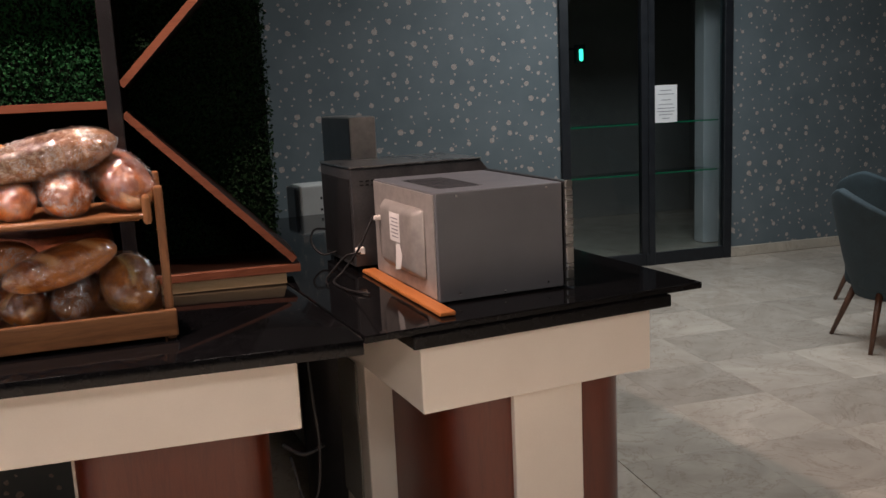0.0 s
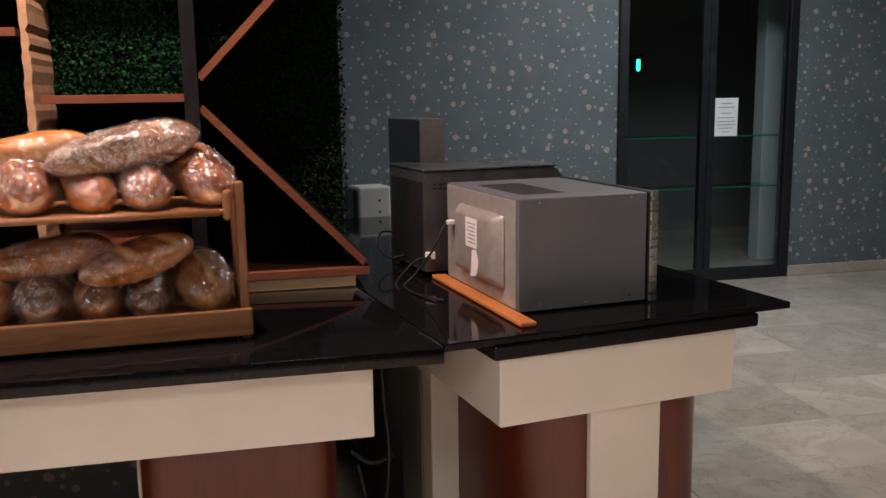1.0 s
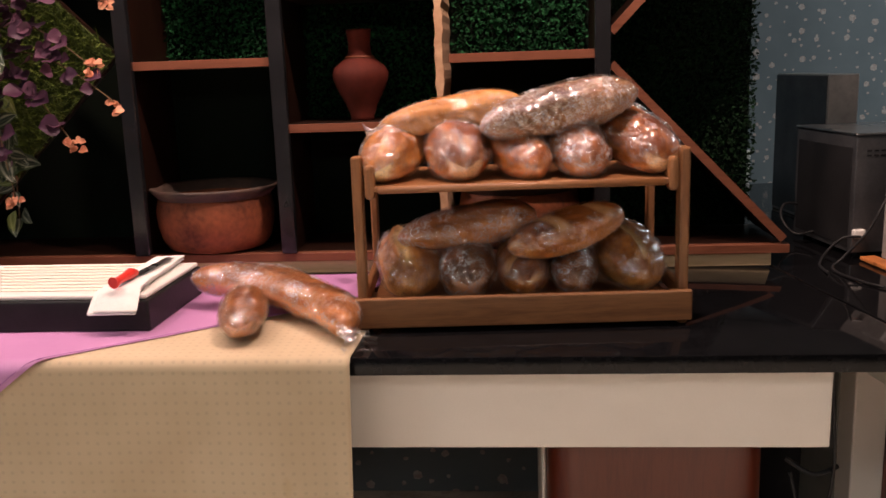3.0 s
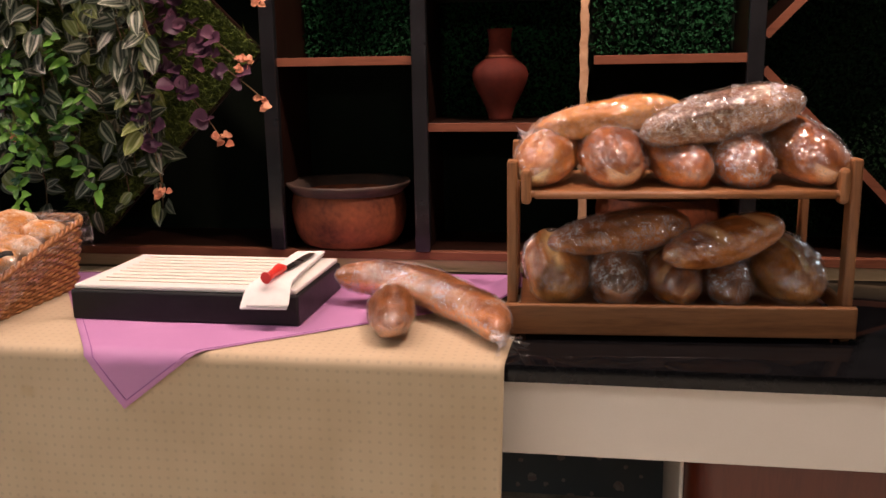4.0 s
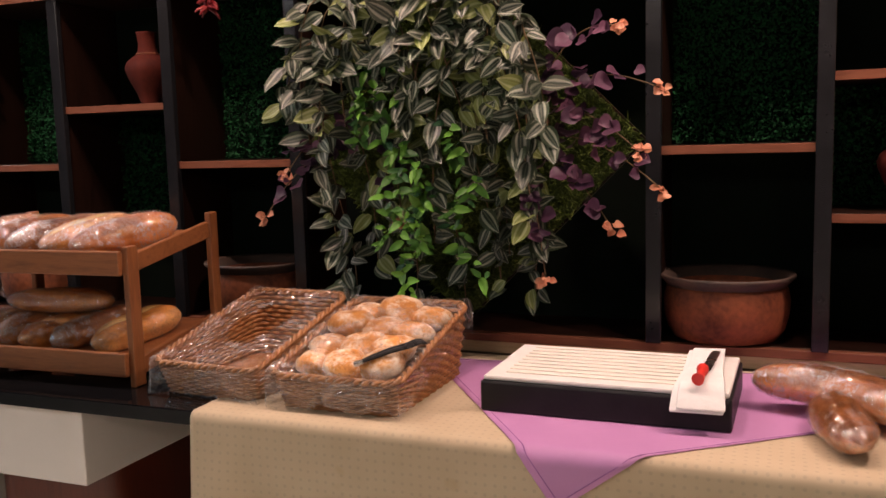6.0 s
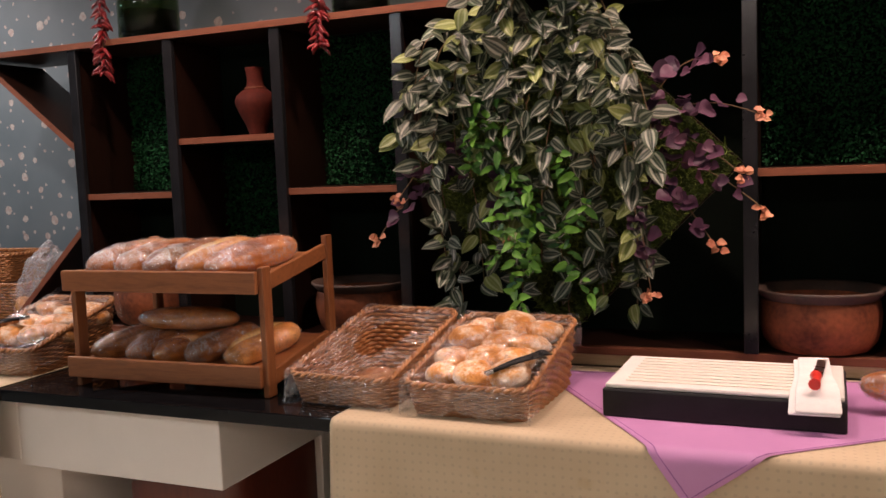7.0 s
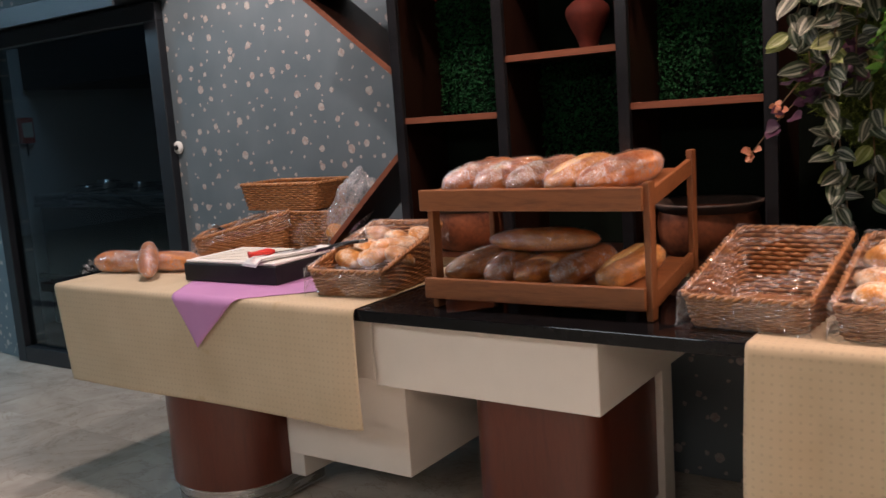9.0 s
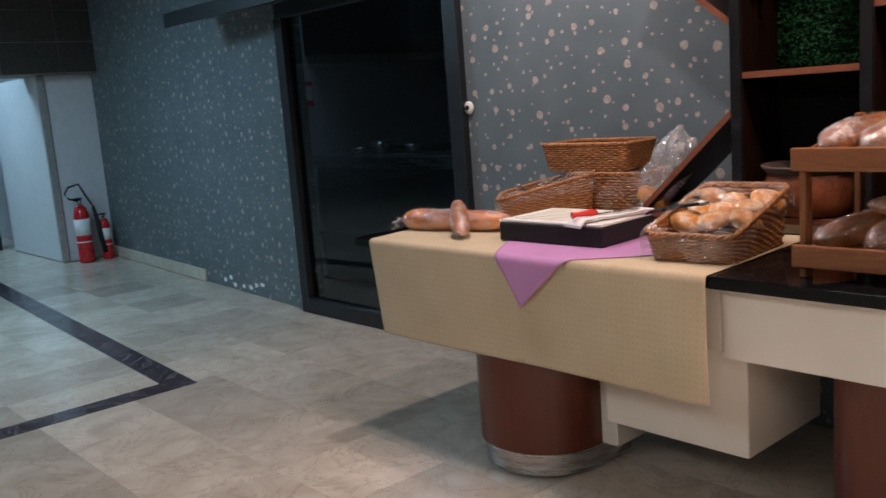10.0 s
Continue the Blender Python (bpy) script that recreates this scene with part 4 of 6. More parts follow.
def loaf_mesh(L, R, seed, bend=0.0, flat=0.82, score="", film=False, heel=False):
    """A loaf along x, resting on z = 0, scored lengthwise or across; with film, its wrinkled wrapping."""
    bm = bmesh.new()
    lay = bm.verts.layers.float.new("score")
    ns, nr = (int(L / 0.0075), int(R / 0.0017)) if film else (56, 40)
    crinkle = random.Random(seed * 13 + 1)
    rings = []
    for i in range(ns + 1):
        u = -1 + 2 * i / ns
        e = max((1 - abs(u) ** (3.0 if L < 0.45 else 8.0)) ** 0.55 if abs(u) < 1 else 0.0, 0.06)
        x = u * L / 2 * (1.015 if film else 1) + (crinkle.uniform(-0.0015, 0.0015) if film else 0)
        cy = bend * (1 - u * u) - bend * 0.5
        row = []
        for k in range(nr):
            a = 2 * math.pi * (k + (0.5 * (i % 2) + crinkle.uniform(-0.3, 0.3) if film else 0)) / nr
            r = R * e * (1 + 0.07 * math.sin(u * 1.7 + seed))
            sy, sz = math.cos(a), math.sin(a)
            p = Vector((x * 7, sy * 1.3, sz * 1.3))
            w = 1 + 0.15 * noise.noise(p + Vector((seed * 7.3, 0, 0))) + 0.035 * noise.noise(p * 3 + Vector((0, seed * 3.1, 0)))
            open_ = 0.0
            if score == "long" and sz > 0 and abs(u) < 0.86:
                off = sy - 0.18 * math.sin(u * 2.2 + seed) - 0.1
                fade = min(1, (0.86 - abs(u)) * 5)
                groove = math.exp(-(off / 0.14) ** 2) * fade
                lip = math.exp(-((off - 0.26) / 0.12) ** 2) * fade
                w += 0.15 * lip - 0.17 * groove
                open_ = groove
            elif score == "seam" and sy < 0 and abs(u) < 0.9:
                open_ = math.exp(-((sz + 0.12 + 0.12 * math.sin(u * 5)) / 0.2) ** 2)
                w += 0.07 * open_
            elif score == "cross" and sz > 0.1:
                c = math.cos((u + 0.3 * sy) * math.pi * 2.5)
                cut = max(0, -c - 0.45) / 0.55 * min(1, (sz - 0.1) * 2.5)
                w -= 0.10 * cut
                open_ = cut
            if heel and u < -0.8:
                open_ = max(open_, min(1, (-u - 0.84 + 0.06 * noise.noise(Vector((sy * 2, sz * 2, seed)))) * 14) * (sz < 0.45))
            if film:
                q = Vector((x * 26, sy * 3.2, sz * 3.2 + seed))
                ridge = 1 - 2.2 * abs(noise.noise(q)) + 0.6 * (1 - 2.2 * abs(noise.noise(q * 2.4)))
                gather = max(0, abs(u) - 0.6) / 0.4
                w = w * 0.85 + 0.20 + 0.045 * ridge + crinkle.uniform(-0.045, 0.045) * min(1, e * 1.5) + 0.05 * gather * noise.noise(Vector((seed, sy * 7, sz * 7)))
            v = bm.verts.new((x, cy + sy * r * w, R * flat + sz * r * w * flat))
            v[lay] = open_
            row.append(v)
        rings.append(row)
    for a, b in zip(rings, rings[1:]):
        for k in range(nr):
            bm.faces.new((a[k], b[k], b[(k + 1) % nr], a[(k + 1) % nr])).smooth = not film
    bm.faces.new(rings[0])
    bm.faces.new(rings[-1][::-1])
    return bm


def film_tail(L, R, seed, side=1, bend=0.0, flat=0.82):
    """The gathered end of a wrapping: a pinched neck that fans out again in pleats."""
    bm = bmesh.new()
    rg = random.Random(seed)
    lean, spread = rg.uniform(-0.5, 0.5), rg.uniform(0.5, 0.8)
    n = 28
    pleat = [rg.uniform(0.7, 1.3) for _ in range(n)]
    rows = []
    for i in range(7):
        t = i / 6
        row = []
        for k in range(n):
            a = 2 * math.pi * k / n
            r = R * (0.62 - 1.1 * t + (0.9 + spread) * t * t) * (1 + (pleat[k] - 1) * (0.3 + t)) * (1 + 0.12 * (-1) ** k * t)
            row.append(bm.verts.new((side * (L / 2 - 0.012 + t * 0.042 * (0.6 + 0.4 * pleat[k])), -bend * 0.5 + math.cos(a) * r + lean * R * t * 0.5, max(0.001, R * flat * (0.95 - 0.55 * t) + math.sin(a) * r * 0.55))))
        rows.append(row)
    for a, b in zip(rows, rows[1:]):
        for k in range(n):
            bm.faces.new((a[k], b[k], b[(k + 1) % n], a[(k + 1) % n]))
    return bm


SEED = [0]


def loaf(m, L, R, kind="crust", label="brown loaf wrapped in cling film", group="wrapped loaves", bend=0.0, cut=False, heavy=False, score="", flat=0.82, tails=()):
    SEED[0] += 1
    s = SEED[0]
    t = thing("loaf", label, "bread", group, m)
    part("crust", loaf_mesh(L, R, s, bend, flat, score, heel=cut), M[kind], t)
    part("wrapping", loaf_mesh(L, R, s, bend, flat, "", True), M["film_heavy" if heavy else "film"], t, "crinkled clear cling film")
    for side in tails:
        part("wrapping_end", film_tail(L, R, s + side, side, bend, flat), M["film_heavy"], t, "gathered film end")
    return t


R1 = rack1.matrix_world
# lengthwise loaves on the first rack: x, radius, kind, turn, cut, heavy
for x, r, k, turn, cut, heavy in ((-0.268, 0.062, "crust_light", 74, True, False), (-0.143, 0.066, "crust", 100, True, False), (-0.008, 0.058, "crust", 108, False, False), (0.127, 0.064, "crust", 98, False, True), (0.262, 0.070, "crust", 106, True, False)):
    loaf(R1 @ pose(x, 0.165, 0.340, 0, -15, turn), 0.30, r, k, "crusty loaf wrapped in cling film on the rack", cut=cut, heavy=heavy, flat=0.9)
loaf(R1 @ pose(-0.14, 0.15, 0.424, 0, -9, 4), 0.33, 0.050, "crust_light", "pale golden loaf wrapped in cling film", bend=0.02, tails=(-1,))
loaf(R1 @ pose(0.10, 0.11, 0.420, 0, -11, 10), 0.36, 0.062, "crust_seeds", "dark seeded loaf wrapped in cling film", bend=0.02, heavy=True)
for x, r, k, turn, cut, heavy, sc in ((-0.255, 0.066, "crust_light", 96, False, False, "long"), (-0.118, 0.062, "crust_dark", 90, True, True, ""), (0.008, 0.058, "crust", 92, False, False, "cross"), (0.128, 0.056, "crust_dark", 88, False, True, ""), (0.256, 0.068, "crust_light", 97, False, False, "long")):
    loaf(R1 @ pose(x, 0.175, 0.064, 0, -10, turn), 0.28, r, k, "crusty loaf wrapped in cling film on the lower tray", cut=cut, heavy=heavy, flat=0.95, score=sc)
loaf(R1 @ pose(-0.11, 0.15, 0.163, 0, -6, 12), 0.33, 0.056, "crust_dark", "dark loaf wrapped in cling film", bend=0.01, heavy=True)
loaf(R1 @ pose(0.115, 0.09, 0.160, 0, -13, 14), 0.28, 0.054, "crust", "brown loaf wrapped in cling film", score="cross")

R2 = rack2.matrix_world
for x, r, k, turn, heavy, sc in ((-0.255, 0.054, "crust_dark", 76, True, ""), (-0.145, 0.055, "crust_dark", 78, True, ""), (-0.03, 0.056, "crust_dark", 76, True, ""), (0.09, 0.056, "crust_light", 78, True, "long"), (0.215, 0.058, "crust", 66, True, "")):
    loaf(R2 @ pose(x, 0.20, 0.352, 0, -8, turn), 0.33, r, k, "crusty loaf wrapped in cling film on the sloping tray", heavy=heavy, flat=0.84, score=sc)
for x, r, k, turn, heavy, sc in ((-0.26, 0.052, "crust_dark", 60, False, ""), (-0.14, 0.050, "crust_dark", 76, True, ""), (-0.02, 0.050, "crust", 66, False, "cross"), (0.085, 0.055, "crust_dark", 78, True, ""), (0.235, 0.056, "crust_light", 74, False, "long")):
    loaf(R2 @ pose(x, 0.20, 0.078, 0, -8, turn), 0.30, r, k, "crusty loaf wrapped in cling film on the lower tray", heavy=heavy, score=sc)
loaf(R2 @ pose(-0.05, 0.20, 0.160, 0, 0, 8), 0.36, 0.050, "crust", "long flat golden loaf wrapped in cling film", flat=0.72)

# loose loaves beside the boards
loaf(pose(-1.08, 2.745, 0.907, 0, 0, 102), 0.28, 0.050, "crust_dark", "short brown loaf wrapped in cling film on the cloth", cut=True)
loaf(pose(-1.012, 2.825, 0.920, 0, 4, -36), 0.55, 0.052, "crust_dark", "long bent loaf wrapped in cling film on the cloth", heavy=True, bend=0.09, flat=0.80, score="seam", tails=(1,))
loaf(pose(-5.23, 2.875, 0.904, 0, 0, 14), 0.56, 0.055, "crust", "long thin loaf wrapped in cling film on the cloth", heavy=True, tails=(-1,))
loaf(pose(-5.11, 2.79, 0.950, 0, -20, 139.6), 0.30, 0.040, "crust_dark", "small dark loaf wrapped in cling film on the cloth", heavy=True)

# ---- wicker baskets ----


def rim_path(w, d, r, count, z=0.0):
    """Points evenly along a rounded rectangle about the origin."""
    straight = [(w - 2 * r), (d - 2 * r)]
    total = 2 * sum(straight) + 2 * math.pi * r
    pts = []
    for i in range(count):
        s = total * i / count
        for side in range(4):
            ln = straight[side % 2]
            cx, cy = [(w / 2 - r, -d / 2 + r), (w / 2 - r, d / 2 - r), (-w / 2 + r, d / 2 - r), (-w / 2 + r, -d / 2 + r)][side]
            if s < ln:
                q = [(-w / 2 + r + s, -d / 2), (w / 2, -d / 2 + r + s), (w / 2 - r - s, d / 2), (-w / 2, d / 2 - r - s)][side]
                nrm = [(0, -1), (1, 0), (0, 1), (-1, 0)][side]
                break
            s -= ln
            arc = math.pi * r / 2
            if s < arc:
                a = [-90, 0, 90, 180][side]
                a = radians(a) + s / r
                q, nrm = (cx + r * math.cos(a), cy + r * math.sin(a)), (math.cos(a), math.sin(a))
                break
            s -= arc
        pts.append((*q, *nrm))
    return pts


def basket_height(y, d, hf, hb):
    t = min(1, max(0, (y + d / 2) / d))
    return hf + (hb - hf) * t


def basket(m, w, d, hf, hb, label, seed=0, rows=15):
    b = thing("wicker_basket", label, "basket", "wicker baskets", m)
    stakes = 2 * int((w + d) / 0.024)
    bm = bmesh.new()
    for k in range(rows):
        f = (k + 0.5) / rows
        flare = 1 - 0.10 * (1 - f)
        pts = []
        n = stakes * 2
        for i, (x, y, nx, ny) in enumerate(rim_path(w * flare, d * flare, 0.035, n)):
            o = 0.0038 * (1 if (i // 2 + k) % 2 else -1) if i % 2 == 0 else 0.0
            j = 0.0012 * noise.noise((x * 40, y * 40, k * 1.7 + seed))
            pts.append((x + nx * (o + j), y + ny * (o + j), f * basket_height(y, d * flare, hf, hb) + j))
        yy = [p[1] for p in pts]

        def rad(t, yy=yy, fl=flare):
            y = yy[min(len(yy) - 1, int(round(t * (len(yy) - 1))))]
            return 0.54 * basket_height(y, d * fl, hf, hb) / rows

        tube(pts, rad, 5, bm, True)
    part("weave", bm, M["wicker"], b)
    bm = bmesh.new()
    for ph in (0, math.pi):
        pts = []
        for i, (x, y, nx, ny) in enumerate(rim_path(w, d, 0.035, stakes * 4)):
            a = i * 2 * math.pi / 8 + ph
            pts.append((x + nx * 0.0045 * math.cos(a), y + ny * 0.0045 * math.cos(a), basket_height(y, d, hf, hb) + 0.0045 * math.sin(a)))
        tube(pts, 0.006, 5, bm, True)
    part("rim", bm, M["wicker"], b, "twisted wicker rim")
    part("bottom", slab_plan([(x, y) for x, y, _, _ in rim_path(w * 0.88, d * 0.88, 0.03, 40)], 0.0, 0.008), M["wicker"], b)
    return b


def basket_film(b, w, d, hf, hb, hole=None, skirt=0.09, seed=0, bulge=0.01):
    """Cling film stretched over a basket's top, with a crumpled skirt."""
    bm = bmesh.new()
    n = 64
    g = {}
    crinkle = random.Random(seed + 40)
    for i in range(n + 1):
        for j in range(n + 1):
            u, v = -1.28 + 2.56 * i / n, -1.28 + 2.56 * j / n
            cu, cv = max(-1, min(1, u)), max(-1, min(1, v))
            over = max(abs(u) - 1, abs(v) - 1, 0)
            x, y = cu * w / 2 * 1.03, cv * d / 2 * 1.03
            k = noise.noise((u * 4, v * 4, seed)) * 0.007 + abs(noise.noise((u * 13, v * 13, seed + 5))) * 0.007 + crinkle.uniform(0, 0.0036)
            z = basket_height(y, d, hf, hb) + 0.008 + k + (bulge * (1 - cu * cu) * (1 - cv * cv))
            if over:
                sk = skirt * (1 + 0.5 * noise.noise((u * 3, v * 3, seed + 9)))
                z -= over / 0.28 * min(sk, hf * 1.1)
                wob = abs(noise.noise((u * 9, v * 9, seed + 3))) * 0.012 * over / 0.28 - 0.012 * over / 0.28 * (1 - z / (hf + 0.01)) * 0.3
                x += math.copysign(wob, u) if abs(u) > 1 else 0
                y += math.copysign(wob, v) if abs(v) > 1 else 0
            x, y = x + crinkle.uniform(-0.0016, 0.0016), y + crinkle.uniform(-0.0016, 0.0016)
            g[i, j] = (bm.verts.new((x, y, z)), u, v)
    for i in range(n):
        for j in range(n):
            c = g[i, j]
            if hole and ((c[1] - hole[0]) / hole[2]) ** 2 + ((c[2] - hole[1]) / hole[3]) ** 2 < 1 + 0.5 * noise.noise((c[1] * 3, c[2] * 3, seed)):
                continue
            f = bm.faces.new((g[i, j][0], g[i + 1, j][0], g[i + 1, j + 1][0], g[i, j + 1][0]))
            f.smooth = False
    return part("film_cover", bm, M["basket_film"], b, "crinkled cling film stretched over the top")


def roll_thing(m, r, seed, kind="crust_flour"):
    bm = bmesh.new()
    bmesh.ops.create_icosphere(bm, subdivisions=3, radius=1)
    for v in bm.verts:
        k = 1 + 0.12 * noise.noise(v.co * 1.7 + Vector((seed, 0, 0))) + 0.03 * noise.noise(v.co * 6 + Vector((0, seed, 0)))
        cross = 0.06 if abs(v.co.x) < 0.12 and v.co.z > 0.5 else 0
        v.co = Vector((v.co.x * r * k, v.co.y * r * 0.92 * k, (v.co.z * 0.56 * k - cross) * r + r * 0.6))
    smooth(bm, 80)
    ob = mesh_ob("bread_roll", bm, M[kind])
    ob.matrix_world = m
    return tagged(ob, "floury golden bread roll heaped in a wicker basket", "bread roll", "bread rolls")


BA, BB, BC = pose(-2.185, 2.845, 0.905, 0, 0, -1), pose(-2.565, 2.875, 0.902, 0, 0, -3), pose(-3.945, 2.90, 0.905, 0, 0, 5)
ba = basket(BA, 0.345, 0.46, 0.085, 0.19, "wicker basket full of floury rolls under cling film", 1)
bb = basket(BB, 0.325, 0.46, 0.085, 0.20, "empty wicker basket with torn cling film over it", 2)
bc = basket(BC, 0.31, 0.45, 0.09, 0.20, "wicker basket of floury rolls under torn cling film", 3)
rg = random.Random(11)
for base, w, d, hf, hb, ys in ((BA, 0.33, 0.44, 0.085, 0.19, (-0.15, -0.05, 0.05, 0.15)), (BC, 0.29, 0.43, 0.09, 0.2, (-0.03, 0.06, 0.15))):
    for y in ys:
        for x in (-0.09, 0.0, 0.09):
            z = basket_height(y, d, hf, hb) - (0.042 if base is BA else 0.066) + rg.uniform(-0.008, 0.012)
            roll_thing(base @ pose(x + rg.uniform(-0.01, 0.01), y + rg.uniform(-0.012, 0.012), z, rg.uniform(-15, 25), rg.uniform(-12, 12), rg.uniform(0, 180)), rg.uniform(0.058, 0.068), rg.random() * 50)
basket_film(ba, 0.345, 0.46, 0.085, 0.19, None, 0.085, 1, 0.032)
basket_film(bb, 0.325, 0.46, 0.085, 0.20, (0.14, -0.08, 0.42, 0.46), 0.12, 2)
basket_film(bc, 0.31, 0.45, 0.09, 0.20, (-0.35, -0.6, 0.6, 0.4), 0.085, 3, 0.03)
doily = thing("paper_sheet", "white paper sheet lying in the empty basket", "paper")
part("sheet", box(-0.06, 0.05, -0.16, -0.06, 0.012, 0.0135, 0), M["paper_white"], doily)
doily.matrix_world = BB @ pose(0, 0, 0, 4, 0, 20)

BD, BE, BF = pose(-5.12, 3.36, 0.905, 0, 0, -50), pose(-4.95, 3.55, 1.108, 0, 0, 4), pose(-4.84, 3.55, 0.902, 0, 0, 2)
bd = basket(BD, 0.32, 0.44, 0.10, 0.20, "wicker basket with a few rolls under torn film", 4)
be = basket(BE, 0.46, 0.28, 0.122, 0.122, "large empty wicker basket stacked on another basket", 5, 12)
bf = basket(BF, 0.38, 0.27, 0.196, 0.196, "wicker basket wrapped in film beneath another basket", 6)
basket_film(bf, 0.38, 0.27, 0.190, 0.190, None, 0.15, 6, 0)
basket_film(bd, 0.32, 0.44, 0.10, 0.20, (-0.2, -0.45, 0.75, 0.5), 0.07, 7)
for x, y in ((-0.07, -0.10), (0.06, -0.07), (0.0, 0.03)):
    roll_thing(BD @ pose(x, y, 0.02 + 0.03, 5, 3, x * 400), 0.05, x * 30 + 3)
bag = thing("plastic_bag", "clear plastic bag of bread leaning on the shelf brace", "plastic bag")
bm = bmesh.new()
bmesh.ops.create_icosphere(bm, subdivisions=4, radius=1)
for v in bm.verts:
    c = v.co.copy()
    k = 1 + 0.22 * noise.noise(c * 2.2) + 0.14 * abs(noise.noise(c * 6))
    taper = 1.0 if c.z < 0.2 else 1 + 0.25 * (c.z - 0.2)
    v.co = Vector((c.x * 0.085 * k * taper, c.y * 0.07 * k * taper, 0.165 + c.z * 0.19 * k))
part("bag", bm, M["bag_film"], bag)
part("roll", loaf_mesh(0.16, 0.045, 77), M["crust_light"], bag, "golden loaf in the bag")
bag.matrix_world = pose(-4.57, 3.40, 0.966, 0, 30, 0)

# ---- bread boards ----


def bread_board(m, w, d, label):
    b = thing("bread_board", label, "cutting board", "bread boards", m)
    part("tray", box(0, w, 0, d, 0, 0.072, 0.005, 2), M["black"], b, "black crumb tray")
    part("board", box(0.006, w - 0.006, 0.008, d - 0.006, 0.0725, 0.084, 0.004, 2), M["white"], b, "white plastic board")
    for k in range(9):
        y = 0.05 + k * (d - 0.09) / 8
        part("slat", box(0.05, w - 0.12, y - 0.007, y + 0.007, 0.0845, 0.0875, 0.0014), M["crumbless"], b)
    return b


def linen_with_knife(m, label, front=0.2):
    n = thing("folded_linen", label, "napkin", "folded linen", m)
    bm = bmesh.new()
    for k, (o, w) in enumerate(((0.0, 0.055), (0.008, 0.05))):
        add_box(bm, -w + o, w - 0.01 + o, -front, 0.18, 0.001 + k * 0.007, 0.007 + k * 0.007, 0.003, 2)
    bmesh.ops.subdivide_edges(bm, edges=[e for e in bm.edges if e.calc_length() > 0.2], cuts=16)
    for v in bm.verts:
        v.co.z += 0.004 * noise.noise(v.co * 22) + (-1.1 * max(0, -0.16 - v.co.y))
        v.co.x *= 0.85 + 0.22 * max(0, -v.co.y - 0.02) / 0.15
    smooth(bm)
    part("linen", bm, M["linen"], n)
    kn = thing("bread_knife", "bread knife with a red handle on folded linen", "knife", "knives")
    part("blade", box(-0.011, 0.011, 0.0, 0.19, 0.0, 0.002, 0.0008), M["steel"], kn, "steel blade")
    bm = tube([(0, -0.105, 0.008), (0.003, -0.09, 0.009), (0.0, -0.05, 0.009), (-0.002, -0.02, 0.009), (0, 0.004, 0.006)], lambda t: 0.011 + 0.003 * math.cos(t * 9), 10)
    part("handle", bm, M["red"], kn, "red plastic handle")
    kn.matrix_world = m @ pose(0.005, -0.07, 0.0195, 0, 0, -5)


bread_board(pose(-1.858, 2.735, 0.9085, 0, 0, -0.5), 0.565, 0.345, "white slatted bread board in a black crumb tray")
linen_with_knife(pose(-1.365, 2.895, 0.9965, 0, 0, 2), "white folded linen on the bread board")
bread_board(pose(-4.83, 2.745, 0.9085, 0, 0, 2), 0.50, 0.34, "white slatted bread board in a black crumb tray")
linen_with_knife(pose(-4.41, 2.92, 0.9965, 0, 0, -14), "white folded linen on the second bread board", 0.178)


def tongs(m, label):
    t = thing("serving_tongs", label, "tongs", "tongs", m)
    for s in (-1, 1):
        part("arm", tube([(0, 0, 0), (0.06, s * 0.010, 0.003), (0.12, s * 0.013, 0.004), (0.17, s * 0.013, 0.0)], lambda u: 0.006 + 0.002 * u, 8), M["black"], t, "black arm")
        part("tip", box(-0.012, 0.018, s * 0.004 - 0.008, s * 0.004 + 0.008, -0.007, 0.007, 0.003), M["steel"], t, "steel end cap")
        part("palm", box(0.165, 0.195, s * 0.013 - 0.02, s * 0.013 + 0.02, -0.003, 0.003, 0.002), M["black"], t)
        for k in range(4):
            y = s * 0.013 + (k - 1.5) * 0.011
            part("tooth", tube([(0.193, y, 0.0), (0.215, y, 0.002), (0.235, y * 1.05, -0.006)], 0.0032, 6), M["black"], t)
    return t


tongs(BA @ pose(0.065, -0.215, 0.125, 0, -14, 40) @ Matrix.Scale(0.72, 4), "steel tongs with black ends resting on the rolls")
tongs(BC @ pose(-0.02, -0.05, 0.17, 0, 10, 170), "steel tongs resting on the basket rim")
tongs(BD @ pose(0.12, -0.12, 0.16, 0, 30, 140), "steel tongs resting on the basket rim")

# ---- pots and vases in the cabinet ----


def pot(x, label):
    p = thing("clay_pot", label, "pot", "clay pots", pose(x, 3.418, 0.9625))
    outer = [(0.115, 0.0), (0.142, 0.008), (0.160, 0.035), (0.170, 0.075), (0.173, 0.115), (0.167, 0.148), (0.162, 0.158)]
    part("body", lathe(outer + [(0.150, 0.158), (0.155, 0.12), (0.16, 0.07), (0.13, 0.02), (0.0, 0.016)], 40, 0.94), M["clay"], p)
    part("rim", lathe([(0.160, 0.152), (0.170, 0.164), (0.187, 0.181), (0.185, 0.189), (0.170, 0.183), (0.154, 0.158)], 40, 0.94, False), M["soot"], p, "dark sooted flared rim")
    return p


